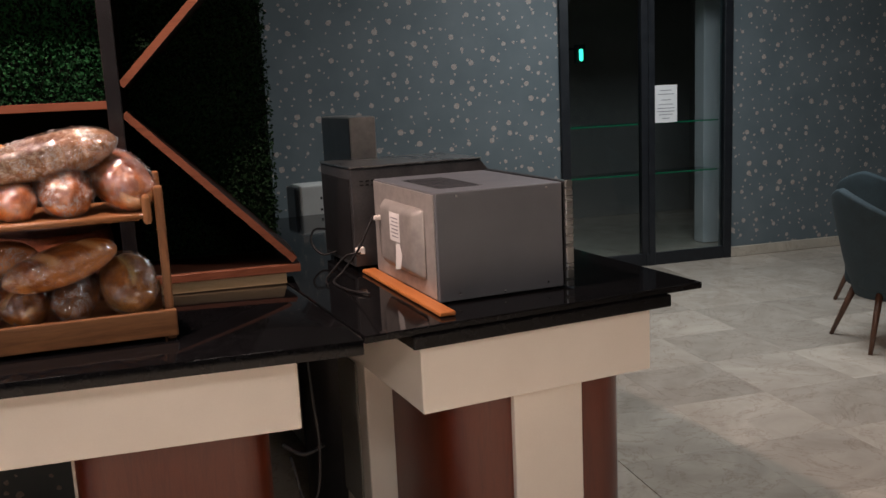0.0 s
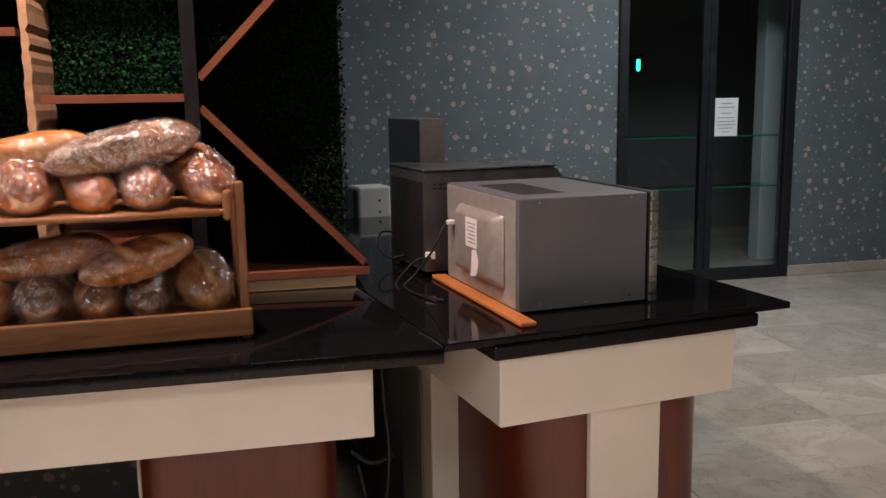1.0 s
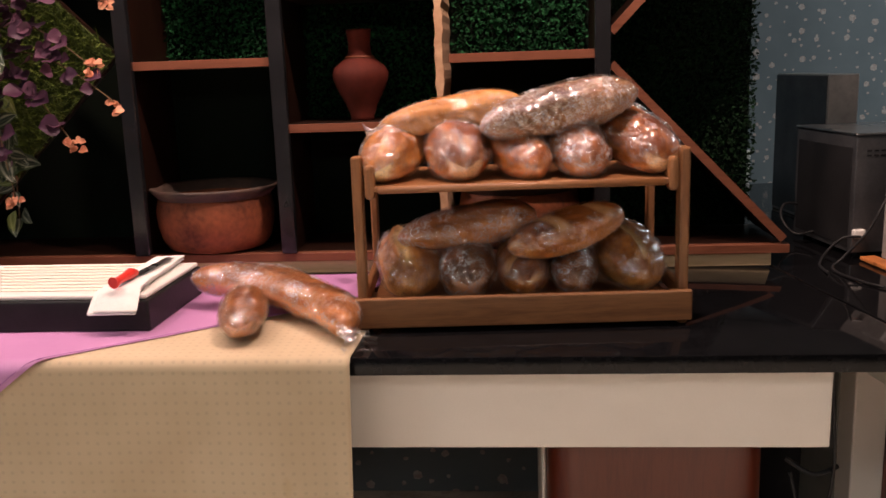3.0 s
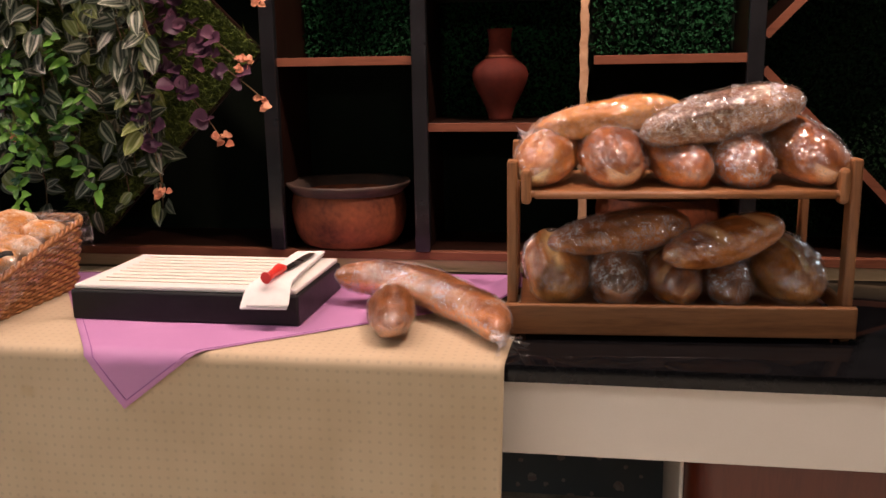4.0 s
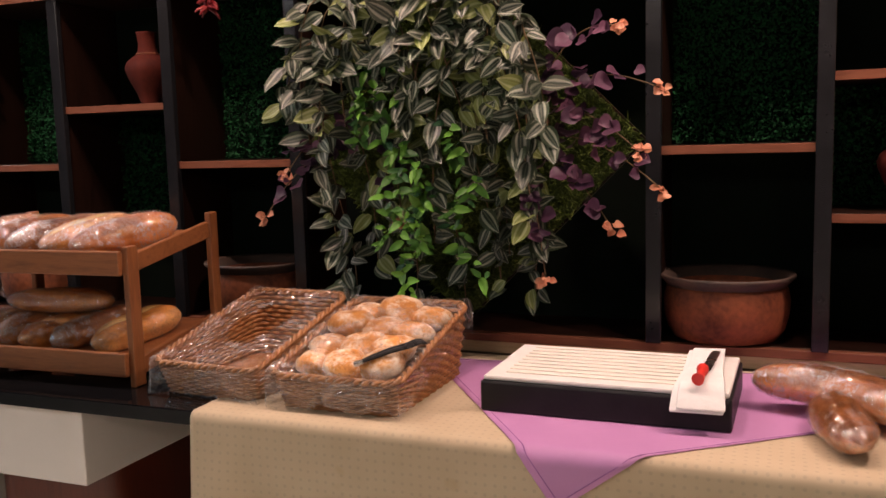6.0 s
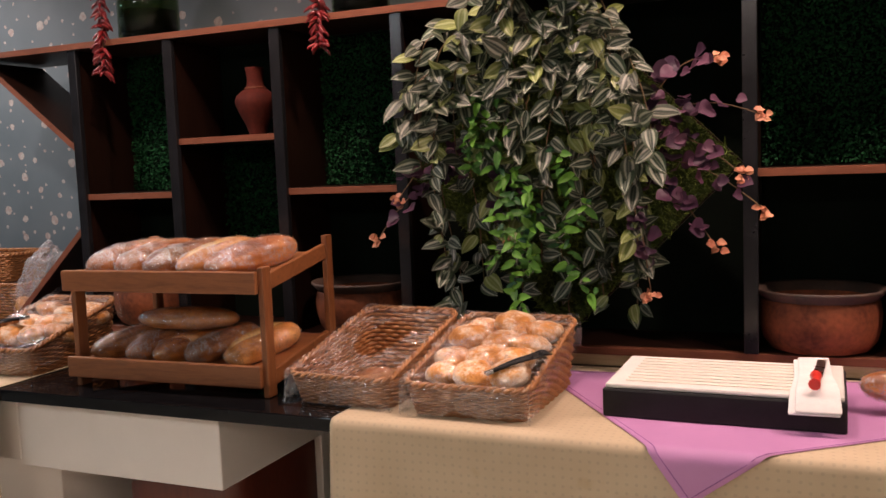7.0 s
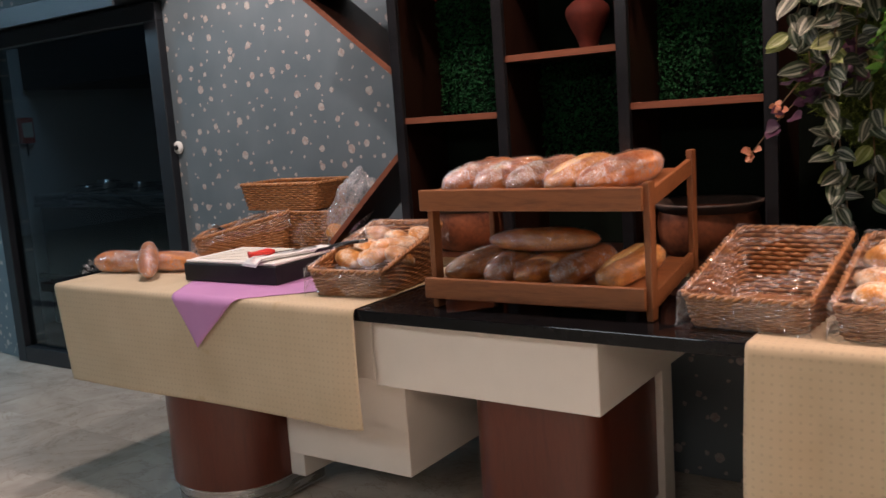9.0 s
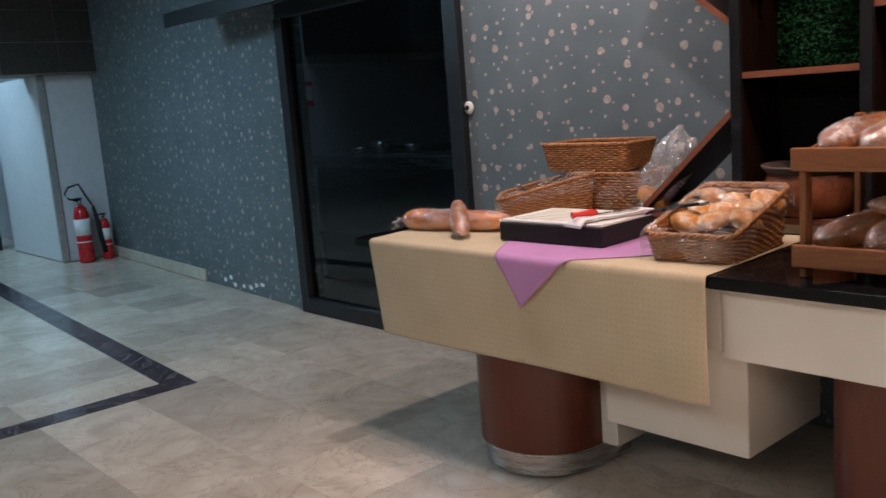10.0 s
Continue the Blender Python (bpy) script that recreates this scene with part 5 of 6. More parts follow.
pot(-1.355, "wide terracotta pot with a sooted rim")
p2 = pot(-0.455, "wide terracotta pot with a wooden spoon across it")
pot(-2.905, "wide terracotta pot with a sooted rim")
pot(-3.862, "wide terracotta pot with a sooted rim")
spoon = thing("wooden_ladle", "carved wooden ladle lying across a clay pot", "ladle")
part("bowl", lathe([(0.004, 0.0), (0.04, 0.008), (0.055, 0.02), (0.05, 0.022), (0.03, 0.014)], 24, 0.7), M["oak"], spoon)
part("handle", tube([(0.04, 0, 0.018), (0.12, 0.01, 0.016), (0.26, 0.03, 0.024)], lambda t: 0.011 - 0.004 * t, 8), M["leg_wood"], spoon)
spoon.matrix_world = pose(-0.53, 3.34, 1.1475, 0, 0, -4)


def vase(x, z, s, label):
    v = thing("clay_vase", label, "vase", "clay vases", pose(x, 3.42, z))
    out = [(0.037, 0), (0.035, 0.010), (0.047, 0.045), (0.068, 0.085), (0.081, 0.118), (0.0835, 0.135), (0.076, 0.155), (0.056, 0.172), (0.041, 0.182), (0.034, 0.198), (0.032, 0.222), (0.036, 0.256), (0.038, 0.264), (0.033, 0.264), (0.026, 0.235), (0.026, 0.2)]
    part("body", lathe([(r * s, h * s) for r, h in out], 36), M["red_clay"], v)
    part("collar", lathe([(0.042 * s, 0.181 * s), (0.044 * s, 0.184 * s), (0.040 * s, 0.188 * s)], 32), M["clay"], v)
    return v


vase(-0.90, 1.3275, 0.96, "red clay vase with a narrow neck on the shelf")
vase(-3.32, 1.6975, 0.96, "red clay vase with a narrow neck on the shelf")

# ---- jars and chilis on top of the cabinet ----


def jar(x, r, h, label):
    j = thing("glass_jar", label, "jar", "glass jars", pose(x, 3.46, 2.0945))
    out = [(r * 0.8, 0), (r, 0.02), (r, h * 0.55), (r * 0.75, h * 0.8), (r * 0.35, h * 0.9), (r * 0.35, h), (r * 0.28, h), (r * 0.68, h * 0.79), (r * 0.94, h * 0.53), (r * 0.94, 0.03)]
    part("glass", lathe(out, 32), M["jar_glass"], j)
    part("filling", lathe([(r * 0.7, 0.012), (r * 0.9, 0.03), (r * 0.9, h * 0.34), (r * 0.5, h * 0.36)], 28), M["turf_back"], j, "dark preserved filling")


jar(-3.84, 0.12, 0.36, "large green glass jar with dark filling on the cabinet")
jar(-2.875, 0.105, 0.36, "large clear glass jar on the cabinet")


def chili_string(x, z_top, z_bot, seed):
    c = thing("chili_string", "hanging string of dried red chili peppers", "chili string", "chili strings")
    rg = random.Random(seed)
    part("cord", tube([(x, 3.275, z_top), (x, 3.272, z_bot)], 0.002, 5), M["stem"], c)
    part("hook", tube([(x, 3.40, z_top + 0.0), (x, 3.30, z_top + 0.01), (x, 3.275, z_top)], 0.003, 6), M["dark_steel"], c)
    z = z_bot
    while z < z_top:
        for _ in range(5):
            a = rg.uniform(0, 6.28)
            r0, l = 0.006, rg.uniform(0.03, 0.055)
            d = Vector((math.cos(a) * 0.75, math.sin(a) * 0.6 - 0.15, -rg.uniform(0.1, 0.8))).normalized()
            p = Vector((x, 3.272, z))
            pts = [p + d * r0, p + d * l * 0.4 + Vector((0, 0, 0.002)), p + d * l * 0.8, p + d * l + Vector((0, 0, -0.006))]
            part("pepper", tube(pts, lambda t: 0.0085 * (1 - 0.8 * t) + 0.001, 6), M["chili"], c)
        z += 0.022


chili_string(-3.91, 2.30, 1.97, 1)
chili_string(-2.945, 2.30, 1.99, 2)

# ---- planted wall panel ----
M["moss_bed"] = plain("moss_bed", (0.03, 0.05, 0.01), (0.07, 0.1, 0.02), 0.9, scale=30, bump=0.8)
plant = thing("hanging_plant", "bushy artificial plant of striped leaves hanging on a mossy board", "plant")
PC = Vector((-2.10, 3.30, 1.53))
q = 0.54
part("board", prism([(PC.x - q, PC.z), (PC.x, PC.z - q), (PC.x + q, PC.z), (PC.x, PC.z + q)], 3.322, 3.337), M["shelf_shaded"], plant, "square wooden board hung on its corner")
part("moss_bed", prism([(PC.x - q + 0.01, PC.z), (PC.x, PC.z - q + 0.01), (PC.x + q - 0.01, PC.z), (PC.x, PC.z + q - 0.01)], 3.312, 3.3215), M["moss_bed"], plant, "green moss bed")
rgn = np.random.default_rng(9)
cnt = 30000
ab = rgn.uniform(-1, 1, (cnt, 2))
c = np.stack([PC.x + (ab[:, 0] + ab[:, 1]) / 2 * q * 0.99, np.full(cnt, 3.314), PC.z + (ab[:, 0] - ab[:, 1]) / 2 * q * 0.99], 1)
d = np.stack([rgn.normal(0, 0.5, cnt), -np.abs(rgn.normal(0.9, 0.3, cnt)), rgn.normal(0.2, 0.5, cnt)], 1) * rgn.uniform(0.012, 0.032, (cnt, 1))
s = np.cross(d, rgn.normal(0, 1, (cnt, 3)))
s = s / np.linalg.norm(s, axis=1)[:, None] * 0.0026
me = bpy.data.meshes.new("moss")
me.from_pydata(np.stack([c - s, c + s, c + d], 1).reshape(-1, 3).tolist(), [], np.arange(cnt * 3).reshape(-1, 3).tolist())
me.materials.append(M["moss"])
moss = new("moss", me)
moss.parent = plant
moss["kind"] = "stuff"


def leaf_geo(L, W, curl, nu=4, nv=6):
    """Points, faces and uvs of a leaf along +y with a pointed tip."""
    V, F, U = [], [], []
    for j in range(nv + 1):
        t = j / nv
        w = W * (math.sin(math.pi * min(1, t * 0.97 + 0.03) ** 0.82)) ** 0.75
        for i in range(nu + 1):
            s = i / nu - 0.5
            V.append((s * w, t * L, -curl * t * t * L + 0.28 * abs(s) * w + 0.0015 * math.sin(t * 9)))
            U.append((i / nu, t))
    for j in range(nv):
        for i in range(nu):
            a = j * (nu + 1) + i
            F.append((a, a + 1, a + nu + 2, a + nu + 1))
    return V, F, U


def leaf_data(name, L, W, curl, material):
    V, F, U = leaf_geo(L, W, curl)
    me = bpy.data.meshes.new(name)
    me.from_pydata(V, [], F)
    uv = me.uv_layers.new(name="UVMap")
    for lp in me.loops:
        uv.data[lp.index].uv = U[lp.vertex_index]
    for p in me.polygons:
        p.use_smooth = True
    me.materials.append(material)
    return me


class Leaves:
    """Gathers leaves: the first ones as objects on shared meshes, the rest joined."""

    def __init__(self, name, sizes, material, limit):
        self.name, self.material, self.limit, self.count = name, material, limit, 0
        self.shapes = [leaf_geo(*sz) for sz in sizes]
        self.data = [leaf_data(name, *sz, material) for sz in sizes]
        self.V, self.F, self.U = [], [], []

    def add(self, m, kind, parent):
        self.count += 1
        if self.count % 3 == 0 and self.count < self.limit * 3:
            ob = new(self.name, self.data[kind])
            ob.parent = parent
            ob.matrix_basis = m
            return
        V, F, U = self.shapes[kind]
        o = len(self.V)
        self.V += [tuple(m @ Vector(v)) for v in V]
        self.F += [tuple(o + k for k in f) for f in F]
        self.U += U

    def finish(self, parent):
        me = bpy.data.meshes.new(self.name)
        me.from_pydata(self.V, [], self.F)
        uv = me.uv_layers.new(name="UVMap")
        for lp in me.loops:
            uv.data[lp.index].uv = self.U[lp.vertex_index]
        for p in me.polygons:
            p.use_smooth = True
        me.materials.append(self.material)
        ob = new(self.name + "_mass", me)
        ob.parent = parent
        ob["kind"] = "stuff"


def leaf_pose(p, out, rg, droop=1.0):
    d = Vector((out.x + rg.uniform(-1.1, 1.1), out.y + rg.uniform(-0.7, 0.25), droop * rg.uniform(-1.15, 0.45))).normalized()
    up = Vector((rg.uniform(-0.6, 0.6), -1, rg.uniform(0.0, 0.9)))
    x = d.cross(up).normalized()
    z = x.cross(d)
    m = Matrix((x, d, z)).transposed().to_4x4()
    m.translation = p
    return m @ Matrix.Diagonal((*([rg.uniform(0.75, 1.2)] * 3), 1))


rg = random.Random(21)
striped = Leaves("striped_leaf", ((0.074, 0.046, 0.25), (0.060, 0.040, 0.45), (0.084, 0.048, 0.12)), M["stripes"], 230)
vines = bmesh.new()
for k in range(32):
    a = -1 + 2 * (k + 0.5) / 32
    x0 = PC.x - 0.03 + 0.22 * a + rg.uniform(-0.04, 0.04)
    z0 = 2.02 - 0.22 * a * a + rg.uniform(-0.16, 0.10)
    z0 += 0.08 if abs(a) < 0.35 else 0
    inner = abs(a) < 0.30
    if inner:
        zend = rg.uniform(1.58, 1.78)
    elif 0.3 <= abs(a) < 0.72:
        zend = rg.uniform(1.02, 1.28)
    else:
        zend = rg.uniform(1.50, 1.70)
    p = Vector((x0, 3.27 - rg.uniform(0, 0.05), z0))
    v = Vector((0.17 * a + rg.uniform(-0.22, 0.22), -0.75, 0.45))
    pts = [p.copy()]
    step = 0
    while p.z > zend and step < 80:
        v = (v + Vector((-0.018 * a, 0.055, -0.14))).normalized()
        v.y = max(v.y, -0.8) if p.y > 3.05 else max(v.y, 0.02)
        p = p + v * 0.028
        p.y = min(p.y, 3.24)
        pts.append(p.copy())
        step += 1
        for _ in range(0 if step % 4 == 0 else 1 + (step % 5 == 0)):
            out = Vector((0.3 * a + rg.uniform(-0.4, 0.4), -0.5, 0))
            striped.add(leaf_pose(p + Vector((rg.uniform(-0.014, 0.014), rg.uniform(-0.014, 0.01), 0)), out, rg), rg.randrange(3), plant)
    if len(pts) > 2:
        tube(pts, 0.0022, 4, vines)
part("vines", vines, M["stem"], plant, "thin brown vine stems")
striped.finish(plant)

fern = Leaves("green_leaf", ((0.030, 0.014, 0.3), (0.040, 0.015, 0.1), (0.048, 0.022, 0.4)), M["fern"], 40)
for k in range(12):
    x = PC.x - 0.02 + rg.uniform(-0.12, 0.12)
    z0, z1 = rg.uniform(1.45, 1.78), rg.uniform(1.04, 1.36)
    if k < 4:
        x, z0, z1 = PC.x - 0.17 + rg.uniform(-0.06, 0.06), 1.80, 1.55
    p = Vector((x, 3.09 + rg.uniform(-0.04, 0.04), z0))
    while p.z > z1:
        p += Vector((rg.uniform(-0.02, 0.02), rg.uniform(-0.008, 0.008), -0.018))
        for s in (-1, 1):
            if rg.random() < 0.72:
                fern.add(leaf_pose(p + Vector((rg.uniform(-0.015, 0.015), 0, rg.uniform(-0.01, 0.01))), Vector((s * 0.7, -0.5, 0)), rg, 0.9), rg.randrange(3), plant)
fern.finish(plant)

plum = Leaves("plum_leaf", ((0.046, 0.050, 0.1), (0.036, 0.040, 0.3)), M["plum"], 50)
buds = Leaves("peach_bud", ((0.022, 0.020, 0.3),), M["peach"], 20)
stems = bmesh.new()
for x0, z0, x1, z1 in ((-1.80, 1.72, -1.60, 1.82), (-1.80, 1.66, -1.50, 1.66), (-1.82, 1.62, -1.55, 1.50), (-1.80, 1.55, -1.49, 1.40), (-1.82, 1.50, -1.62, 1.30), (-2.36, 1.62, -2.60, 1.45), (-2.40, 1.55, -2.68, 1.32), (-2.25, 1.55, -2.22, 1.32), (-1.85, 1.45, -1.80, 1.16)):
    a, b = Vector((x0, 3.17, z0)), Vector((x1, 3.13, z1))
    pts = [a.lerp(b, t / 8) + Vector((0, -0.02 * math.sin(t / 8 * 3), 0.04 * math.sin(t / 8 * 3.14))) for t in range(9)]
    tube(pts, 0.0018, 4, stems)
    for t, p in enumerate(pts):
        for _ in range((2 + (t < 5)) if t < 7 else 0):
            plum.add(leaf_pose(p + Vector((rg.uniform(-0.025, 0.025), rg.uniform(-0.02, 0.01), rg.uniform(-0.025, 0.025))), Vector((rg.uniform(-1, 1), -0.6, 0)), rg, 0.3), rg.randrange(2), plant)
    for _ in range(9):
        buds.add(leaf_pose(pts[-1] + Vector((rg.uniform(-0.016, 0.016), rg.uniform(-0.012, 0.012), rg.uniform(-0.016, 0.016))), Vector((rg.uniform(-1, 1), -0.5, 0)), rg, 0.3), 0, plant)
part("sprays", stems, M["stem"], plant)
plum.finish(plant)
buds.finish(plant)

# ---- appliances on the side counter ----
MW = pose(0.607, 2.812, 0.9015, 0, 0, 7)
mw = thing("microwave_oven", "grey steel microwave oven seen from the back", "microwave", at=MW)
part("casing", box(0.0, 0.395, 0.0, 0.54, 0.004, 0.311, 0.004, 2), M["grey_paint"], mw)
part("back_plate", box(-0.004, -0.0005, 0.008, 0.532, 0.012, 0.306, 0.001), M["zinc"], mw, "galvanised back plate")
bm = bmesh.new()
o = [(-0.004, 0.07, 0.05), (-0.004, 0.42, 0.05), (-0.004, 0.42, 0.265), (-0.004, 0.07, 0.265)]
i_ = [(-0.036, 0.11, 0.075), (-0.036, 0.385, 0.075), (-0.036, 0.385, 0.245), (-0.036, 0.11, 0.245)]
vo, vi = [bm.verts.new(p) for p in o], [bm.verts.new(p) for p in i_]
for k in range(4):
    bm.faces.new((vo[k], vo[(k + 1) % 4], vi[(k + 1) % 4], vi[k]))
bm.faces.new(vi)
bm.faces.new(vo[::-1])
bmesh.ops.recalc_face_normals(bm, faces=bm.faces)
bmesh.ops.bevel(bm, geom=list(bm.edges), offset=0.012, segments=4, affect="EDGES", profile=0.5)
smooth(bm, 60)
part("back_bulge", bm, M["zinc"], mw, "pressed bulge in the back plate")
lab = part("label", box(-0.0385, -0.0365, 0.20, 0.285, 0.15, 0.235, 0), M["paper_white"], mw, "white printed label")
for k in range(6):
    part("print_line", box(-0.0395, -0.0386, 0.21, 0.265 + 0.008 * (k % 2), 0.163 + k * 0.011, 0.166 + k * 0.011, 0), M["ink"], lab)
bm = prism([(0.0, 0.0), (0.05, 0.01), (0.065, 0.05), (0.045, 0.085), (0.015, 0.08), (0.01, 0.04)], 0, 0.001)
bmesh.ops.transform(bm, matrix=Matrix.Translation((-0.037, 0.255, 0.062)) @ Matrix.Rotation(radians(-90), 4, "Z"), verts=bm.verts)
part("torn_label", bm, M["linen"], mw, "torn remnant of a label")
part("plug_socket", box(-0.03, -0.004, 0.46, 0.485, 0.185, 0.20, 0.003), M["white"], mw)
part("door", box(0.40, 0.425, -0.004, 0.544, 0.004, 0.313, 0.003), M["dark_steel"], mw)
part("door_edge", box(0.4005, 0.424, -0.012, -0.0045, 0.003, 0.315, 0.002), M["steel"], mw, "scuffed steel door edge")
for k in range(16):
    part("vent_slot", box(0.05 + 0.0 * k, 0.19, 0.10 + k * 0.02, 0.108 + k * 0.02, 0.3105, 0.3118, 0), M["black"], mw)
for x in (0.03, 0.36):
    for y in (0.03, 0.50):
        part("foot", lathe([(0.012, -0.001), (0.013, 0.004)], 12), M["black"], mw).location = (x, y, 0)
strip = thing("wooden_strip", "orange varnished wooden strip beside the microwave", "wooden strip", at=MW)
part("strip", box(-0.052, -0.0055, -0.13, 0.56, 0.0, 0.0125, 0.004, 2), M["orange_wood"], strip)
for x, z in ((0.06, 0.02), (0.2, 0.012), (0.34, 0.02), (0.06, 0.296), (0.34, 0.296)):
    part("screw", box(x, x + 0.006, -0.0025, -0.0002, z, z + 0.006, 0.001), M["steel"], mw)

OV = pose(0.472, 3.385, 0.9005, 0, 0, 8)
ov = thing("toaster_oven", "dark steel counter oven with a sloped front", "oven", at=OV)
part("casing", prism([(0, 0.015), (0.54, 0.015), (0.54, 0.27), (0.475, 0.345), (0, 0.345)], 0.0, 0.36, 0.003), M["oven_steel"], ov)
part("top_plate", box(-0.004, 0.478, -0.004, 0.364, 0.3455, 0.352, 0.002), M["steel"], ov, "steel top plate")
part("back_plate", box(-0.003, -0.0003, 0.02, 0.34, 0.03, 0.31, 0.001), M["black"], ov)
for k in range(22):
    part("vent_slot", box(0.03 + k * 0.02, 0.043 + k * 0.02, -0.0012, 0.0008, 0.300, 0.305, 0), M["black"], ov)
    part("vent_slot", box(0.03 + k * 0.02, 0.043 + k * 0.02, -0.0012, 0.0008, 0.287, 0.292, 0), M["black"], ov)
for x in (0.03, 0.5):
    for y in (0.03, 0.32):
        part("foot", lathe([(0.014, 0), (0.012, 0.016)], 12), M["black"], ov).location = (x, y, 0)
part("cable_gland", box(-0.002, 0.03, -0.02, -0.0005, 0.06, 0.085, 0.003), M["white"], ov)

tb = thing("steel_dispenser", "tall narrow galvanised steel box", "dispenser", at=pose(0.566, 3.91, 0.9005, 0, 0, 8))
part("casing", box(0.0, 0.105, 0.0, 0.39, 0.0, 0.50, 0.003), M["zinc"], tb)
# left side is the same zinc; its darker sheet colour stands for shade
part("side_plate", box(-0.003, -0.0004, 0.004, 0.386, 0.01, 0.495, 0.001), M["oven_steel"], tb)


def cable(points, label, r=0.004):
    c = thing("power_cable", label, "cable", "cables")
    pts = [Vector(p) for p in points]
    fine = []
    for i in range(len(pts) - 1):
        p0, p1, p2, p3 = pts[max(0, i - 1)], pts[i], pts[i + 1], pts[min(len(pts) - 1, i + 2)]
        for k in range(8):
            t = k / 8
            fine.append(0.5 * ((2 * p1) + (p2 - p0) * t + (2 * p0 - 5 * p1 + 4 * p2 - p3) * t * t + (3 * p1 - p0 - 3 * p2 + p3) * t ** 3))
    fine.append(pts[-1])
    part("cord", tube(fine, r, 8), M["black"], c)


cable([(0.528, 3.29, 1.105), (0.50, 3.26, 1.07), (0.46, 3.25, 1.00), (0.41, 3.27, 0.93), (0.375, 3.24, 0.905), (0.40, 3.10, 0.905), (0.45, 3.02, 0.905)], "black power cable running down from the microwave")
cable([(0.485, 3.35, 0.97), (0.44, 3.36, 0.965), (0.40, 3.36, 0.93), (0.36, 3.30, 0.905), (0.35, 3.20, 0.905)], "black power cable behind the oven")
cable([(0.45, 3.72, 1.0), (0.38, 3.70, 1.01), (0.36, 3.66, 0.97), (0.39, 3.62, 0.93), (0.44, 3.60, 0.94)], "looped black power cable behind the oven")
cable([(0.225, 2.80, 0.86), (0.235, 2.80, 0.70), (0.245, 2.80, 0.55), (0.235, 2.83, 0.40), (0.20, 2.85, 0.36), (0.18, 2.86, 0.45), (0.17, 2.87, 0.5)], "black cable hanging in the gap between counters")
cable([(0.15, 2.84, 0.55), (0.20, 2.80, 0.53), (0.26, 2.82, 0.54)], "black cable crossing the gap", 0.006)

# ---- chairs and table in the dining room ----


def tub_chair(m, label):
    c = thing("tub_chair", label, "chair", "tub chairs", m)
    part("seat", slab_plan([(x, y) for x, y, _, _ in rim_path(0.40, 0.40, 0.12, 40)], 0.32, 0.45, 0.03, 3), M["teal"], c)
    bm = bmesh.new()
    rows = []
    for j in range(9):
        t = j / 8
        row = []
        for i in range(25):
            a = radians(-118 + 236 * i / 24)
            hgt = 0.27 + (0.60 - 0.31 * (abs(a) / radians(118)) ** 1.3) * t
            rr = 0.15 + 0.14 * t ** 0.75
            row.append(bm.verts.new((-rr * math.cos(a) * 1.0, rr * math.sin(a), hgt)))
        rows.append(row)
    for a, b in zip(rows, rows[1:]):
        for i in range(24):
            bm.faces.new((a[i], a[i + 1], b[i + 1], b[i])).smooth = True
    sh = part("backrest", bm, M["teal"], c)
    so = sh.modifiers.new("thickness", "SOLIDIFY")
    so.thickness, so.offset = 0.045, 0
    be = sh.modifiers.new("soft", "BEVEL")
    be.width, be.segments = 0.015, 3
    for x in (-0.19, 0.19):
        for y in (-0.19, 0.19):
            part("leg", tube([(x * 0.62, y * 0.62, 0.33), (x * 1.12, y * 1.12, 0.0)], lambda t: 0.021 - 0.009 * t, 12), M["leg_wood"], c)


tub_chair(pose(3.58, 4.44, 0, 0, 0, -12), "dark teal upholstered tub chair with walnut legs")
tub_chair(pose(4.24, 5.22, 0, 0, 0, 20), "dark teal upholstered tub chair behind another chair")
tab = thing("side_table", "grey-topped table behind the counter", "table")
part("tabletop", box(0.20, 0.95, 4.95, 5.65, 0.72, 0.75, 0.006, 2), M["grey_paint"], tab)
for x in (0.25, 0.9):
    for y in (5.0, 5.6):
        part("leg", tube([(x, y, 0.72), (x, y, 0)], 0.02, 12), M["dark_steel"], tab)
# plain box on the table, built in place of a white chair's back
ch = thing("white_chair_back", "white perforated box on the table in place of a chair back", "box", at=pose(0.56, 5.15, 0.7505, 0, 0, 12))
part("panel", box(-0.08, 0.10, 0.0, 0.16, 0.0, 0.28, 0.012, 3), M["white"], ch)
part("side", box(-0.105, -0.081, 0.005, 0.155, 0.02, 0.27, 0.01, 2), M["dark_steel"], ch, "dark side plate")
for z in (0.07, 0.14, 0.2):
    part("hole", box(0.03, 0.042, -0.001, 0.001, z, z + 0.012, 0), M["black"], ch)

# ---- extinguishers in the corridor ----


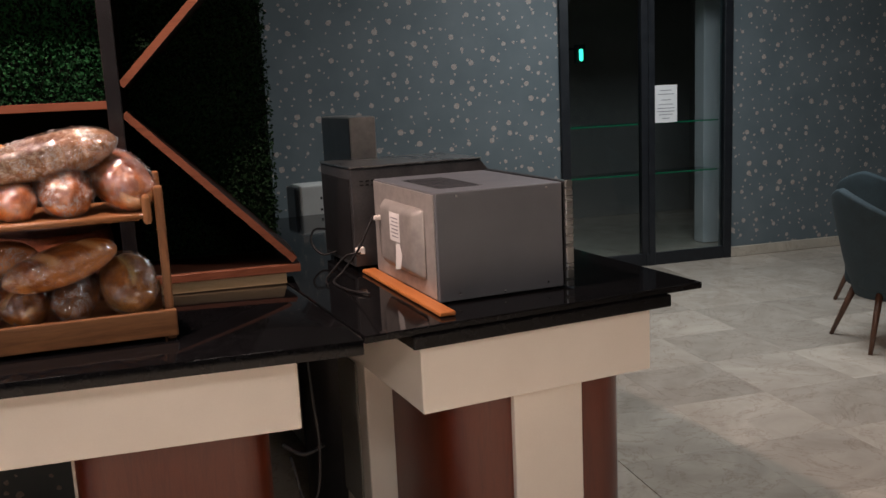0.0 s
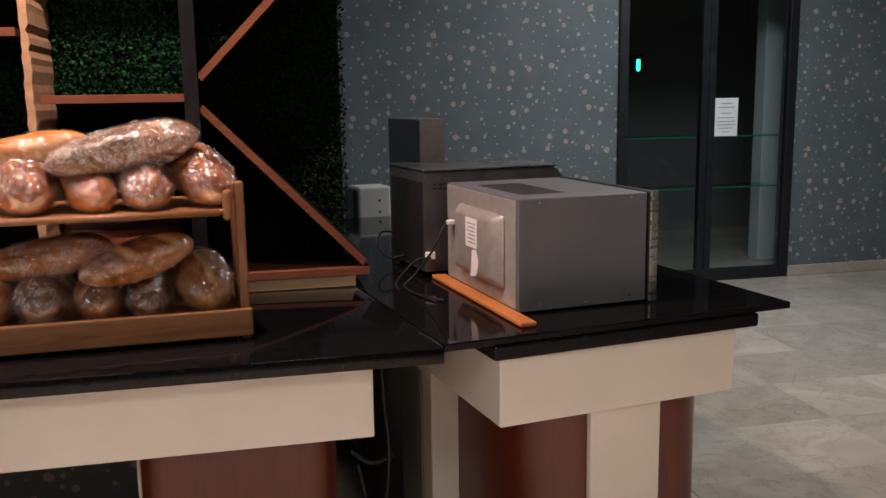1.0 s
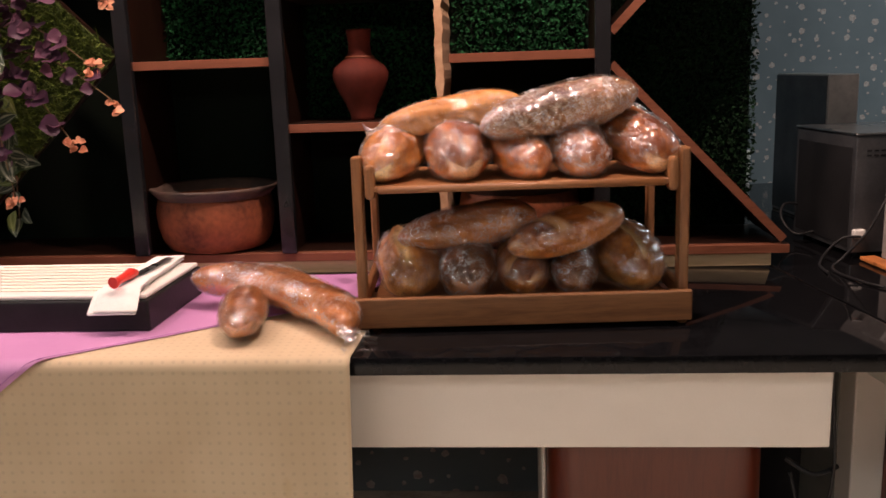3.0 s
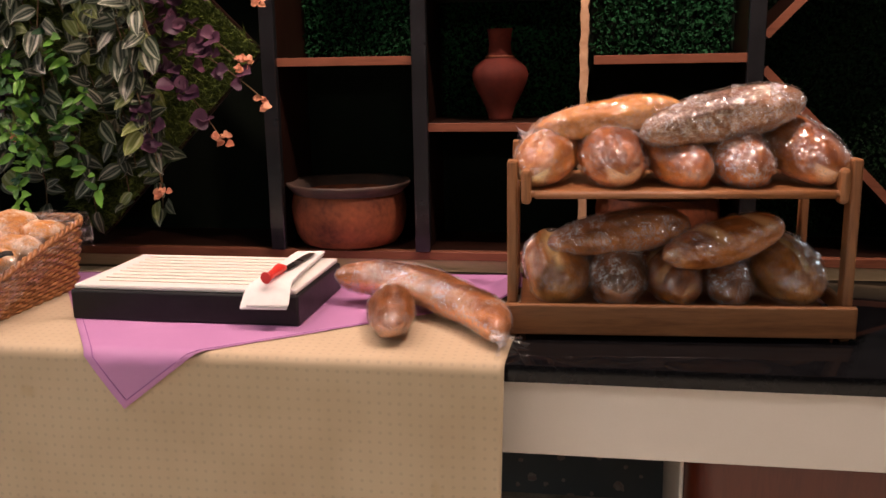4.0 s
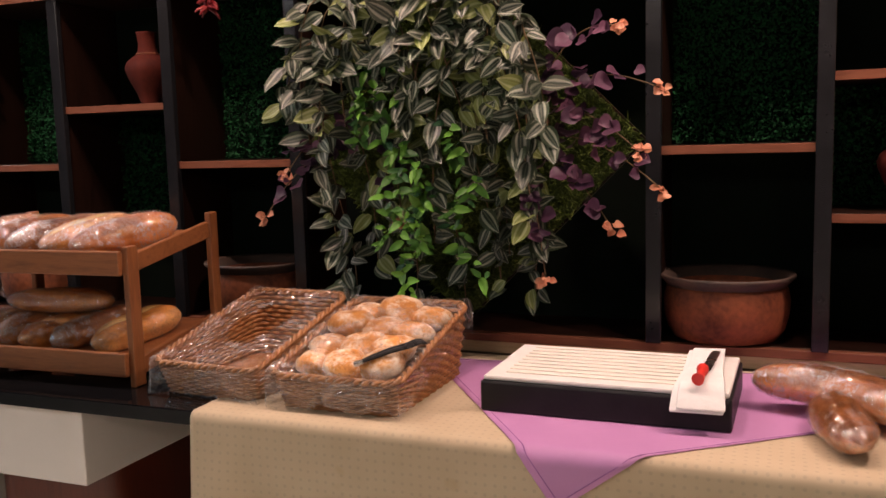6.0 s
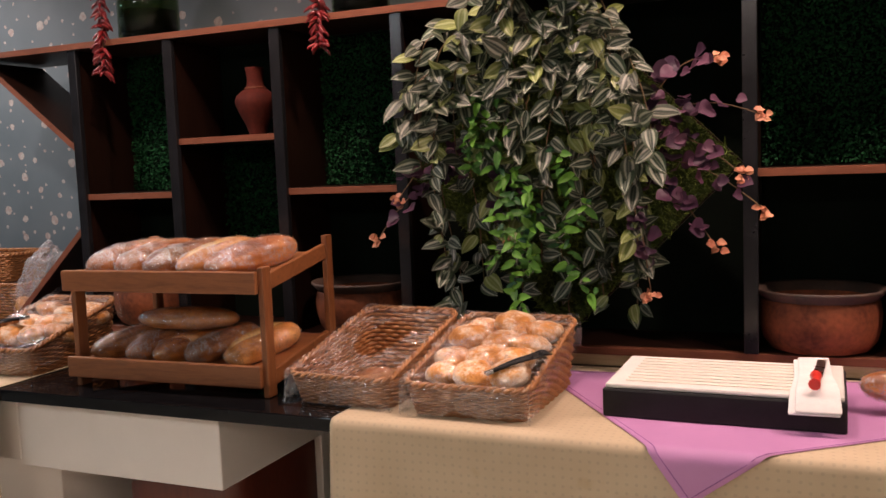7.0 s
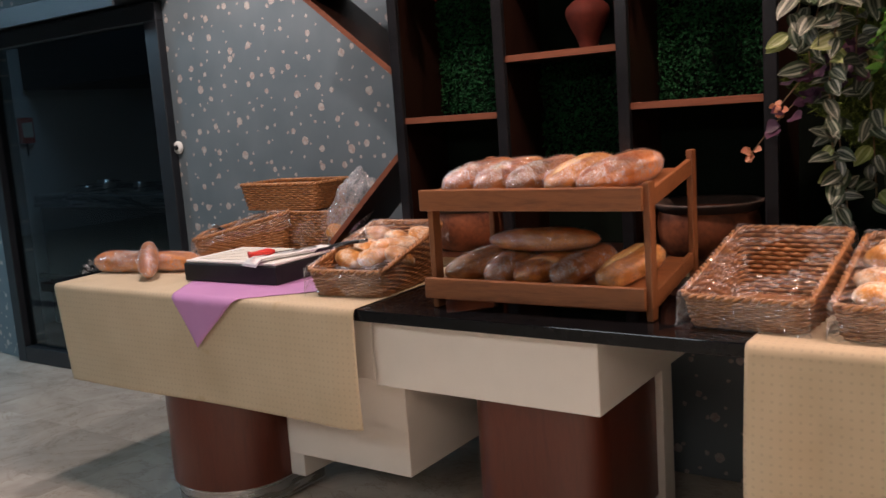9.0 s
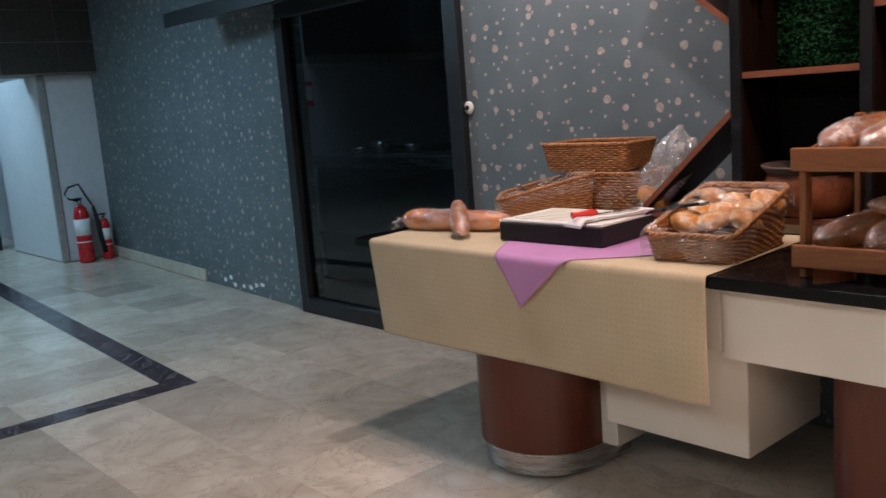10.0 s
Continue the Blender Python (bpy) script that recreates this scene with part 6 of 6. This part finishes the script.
def extinguisher(x, y, s, label, hose=True):
    e = thing("fire_extinguisher", label, "extinguisher", "fire extinguishers", pose(x, y, 0.0))
    part("cylinder", lathe([(0.075 * s, 0.0), (0.082 * s, 0.02), (0.082 * s, 0.52 * s), (0.06 * s, 0.60 * s), (0.03 * s, 0.63 * s)], 28), M["red_paint"], e)
    part("label", lathe([(0.0835 * s, 0.30 * s), (0.0835 * s, 0.48 * s)], 28), M["paper_white"], e, "white instruction label")
    part("band", lathe([(0.084 * s, 0.22 * s), (0.084 * s, 0.235 * s)], 28), M["paper_white"], e)
    part("valve", lathe([(0.02 * s, 0.63 * s), (0.024 * s, 0.66 * s), (0.018 * s, 0.69 * s)], 14), M["steel"], e)
    part("lever", box(-0.012, 0.012, -0.09 * s, 0.03, 0.69 * s, 0.71 * s, 0.004), M["black"], e)
    if hose:
        pts = [(0, 0.02, 0.68 * s)] + [(0.02, 0.0 - 0.15 * math.sin(a), 0.72 * s + 0.05 - 0.09 * math.cos(a)) for a in (0.3, 0.9, 1.6, 2.4, 3.2)] + [(0.03, 0.06, 0.74 * s), (0.03, 0.13, 0.60 * s)]
        part("hose", tube(pts, 0.011, 8), M["black"], e)
        part("horn", tube([(0.03, 0.13, 0.60), (0.03, 0.17, 0.35), (0.03, 0.22, 0.08)], lambda t: 0.018 + 0.03 * t, 12), M["black"], e, "black discharge horn")


extinguisher(-12.22, 3.70, 1.0, "red fire extinguisher with a black hose and horn")
extinguisher(-12.20, 3.93, 0.72, "smaller red fire extinguisher by the wall", False)
fr = thing("doorway_frame", "black frame of a corridor doorway", "door frame")
part("frame_post", box(-14.6, -14.45, 3.30, 3.45, 0, 2.05, 0.005), M["black_metal"], fr)
part("frame_head", box(-14.6, -14.45, 1.8, 3.30, 1.97, 2.05, 0.005), M["black_metal"], fr)

rgp = random.Random(5)
for k in range(7):
    u, z = 0.75 + 0.13 * k + rgp.uniform(-0.05, 0.05), rgp.uniform(0.03, 0.12)
    bl = [(u + rgp.uniform(0.6, 1.2) * 0.035 * math.cos(a), z + rgp.uniform(0.5, 1.2) * 0.022 * math.sin(a)) for a in (0, 1, 2, 3, 4, 5)]
    part("bare_plaster", prism(bl, 0.0005, 0.0035), M["paper_white"], wall_side, "bare white plaster where the paper has come off")

# ---- tiles of the beam and the floor ----
tile = bpy.data.meshes.new("beam_tile")
bm = box(0, 0.012, 0.004, 0.596, 0.003, 0.322, 0.003)
bm.to_mesh(tile)
bm.free()
tile.materials.append(M["brown_tile"])
for row in range(3):
    for k in range(9):
        ob = new("tile", tile)
        ob.parent = beam
        ob.location = (-12.2095, 3.70 - 0.6 * k, 2.052 + 0.327 * row)
slab = bpy.data.meshes.new("floor_tile")
bm = box(0.0003, 0.4997, 0.0003, 0.4997, -0.0035, 0.0, 0.0003)
bm.to_mesh(slab)
bm.free()
slab.materials.append(M["floor"])
for x0, nx, y0, ny in ((-11.5, 13, 0.5, 6), (-5.0, 10, 1.5, 3), (1.5, 10, 2.5, 9)):
    for i in range(nx):
        for j in range(ny):
            ob = new("tile", slab)
            ob.parent = floor
            ob.location = (x0 + 0.5 * i, y0 + 0.5 * j, 0.0)
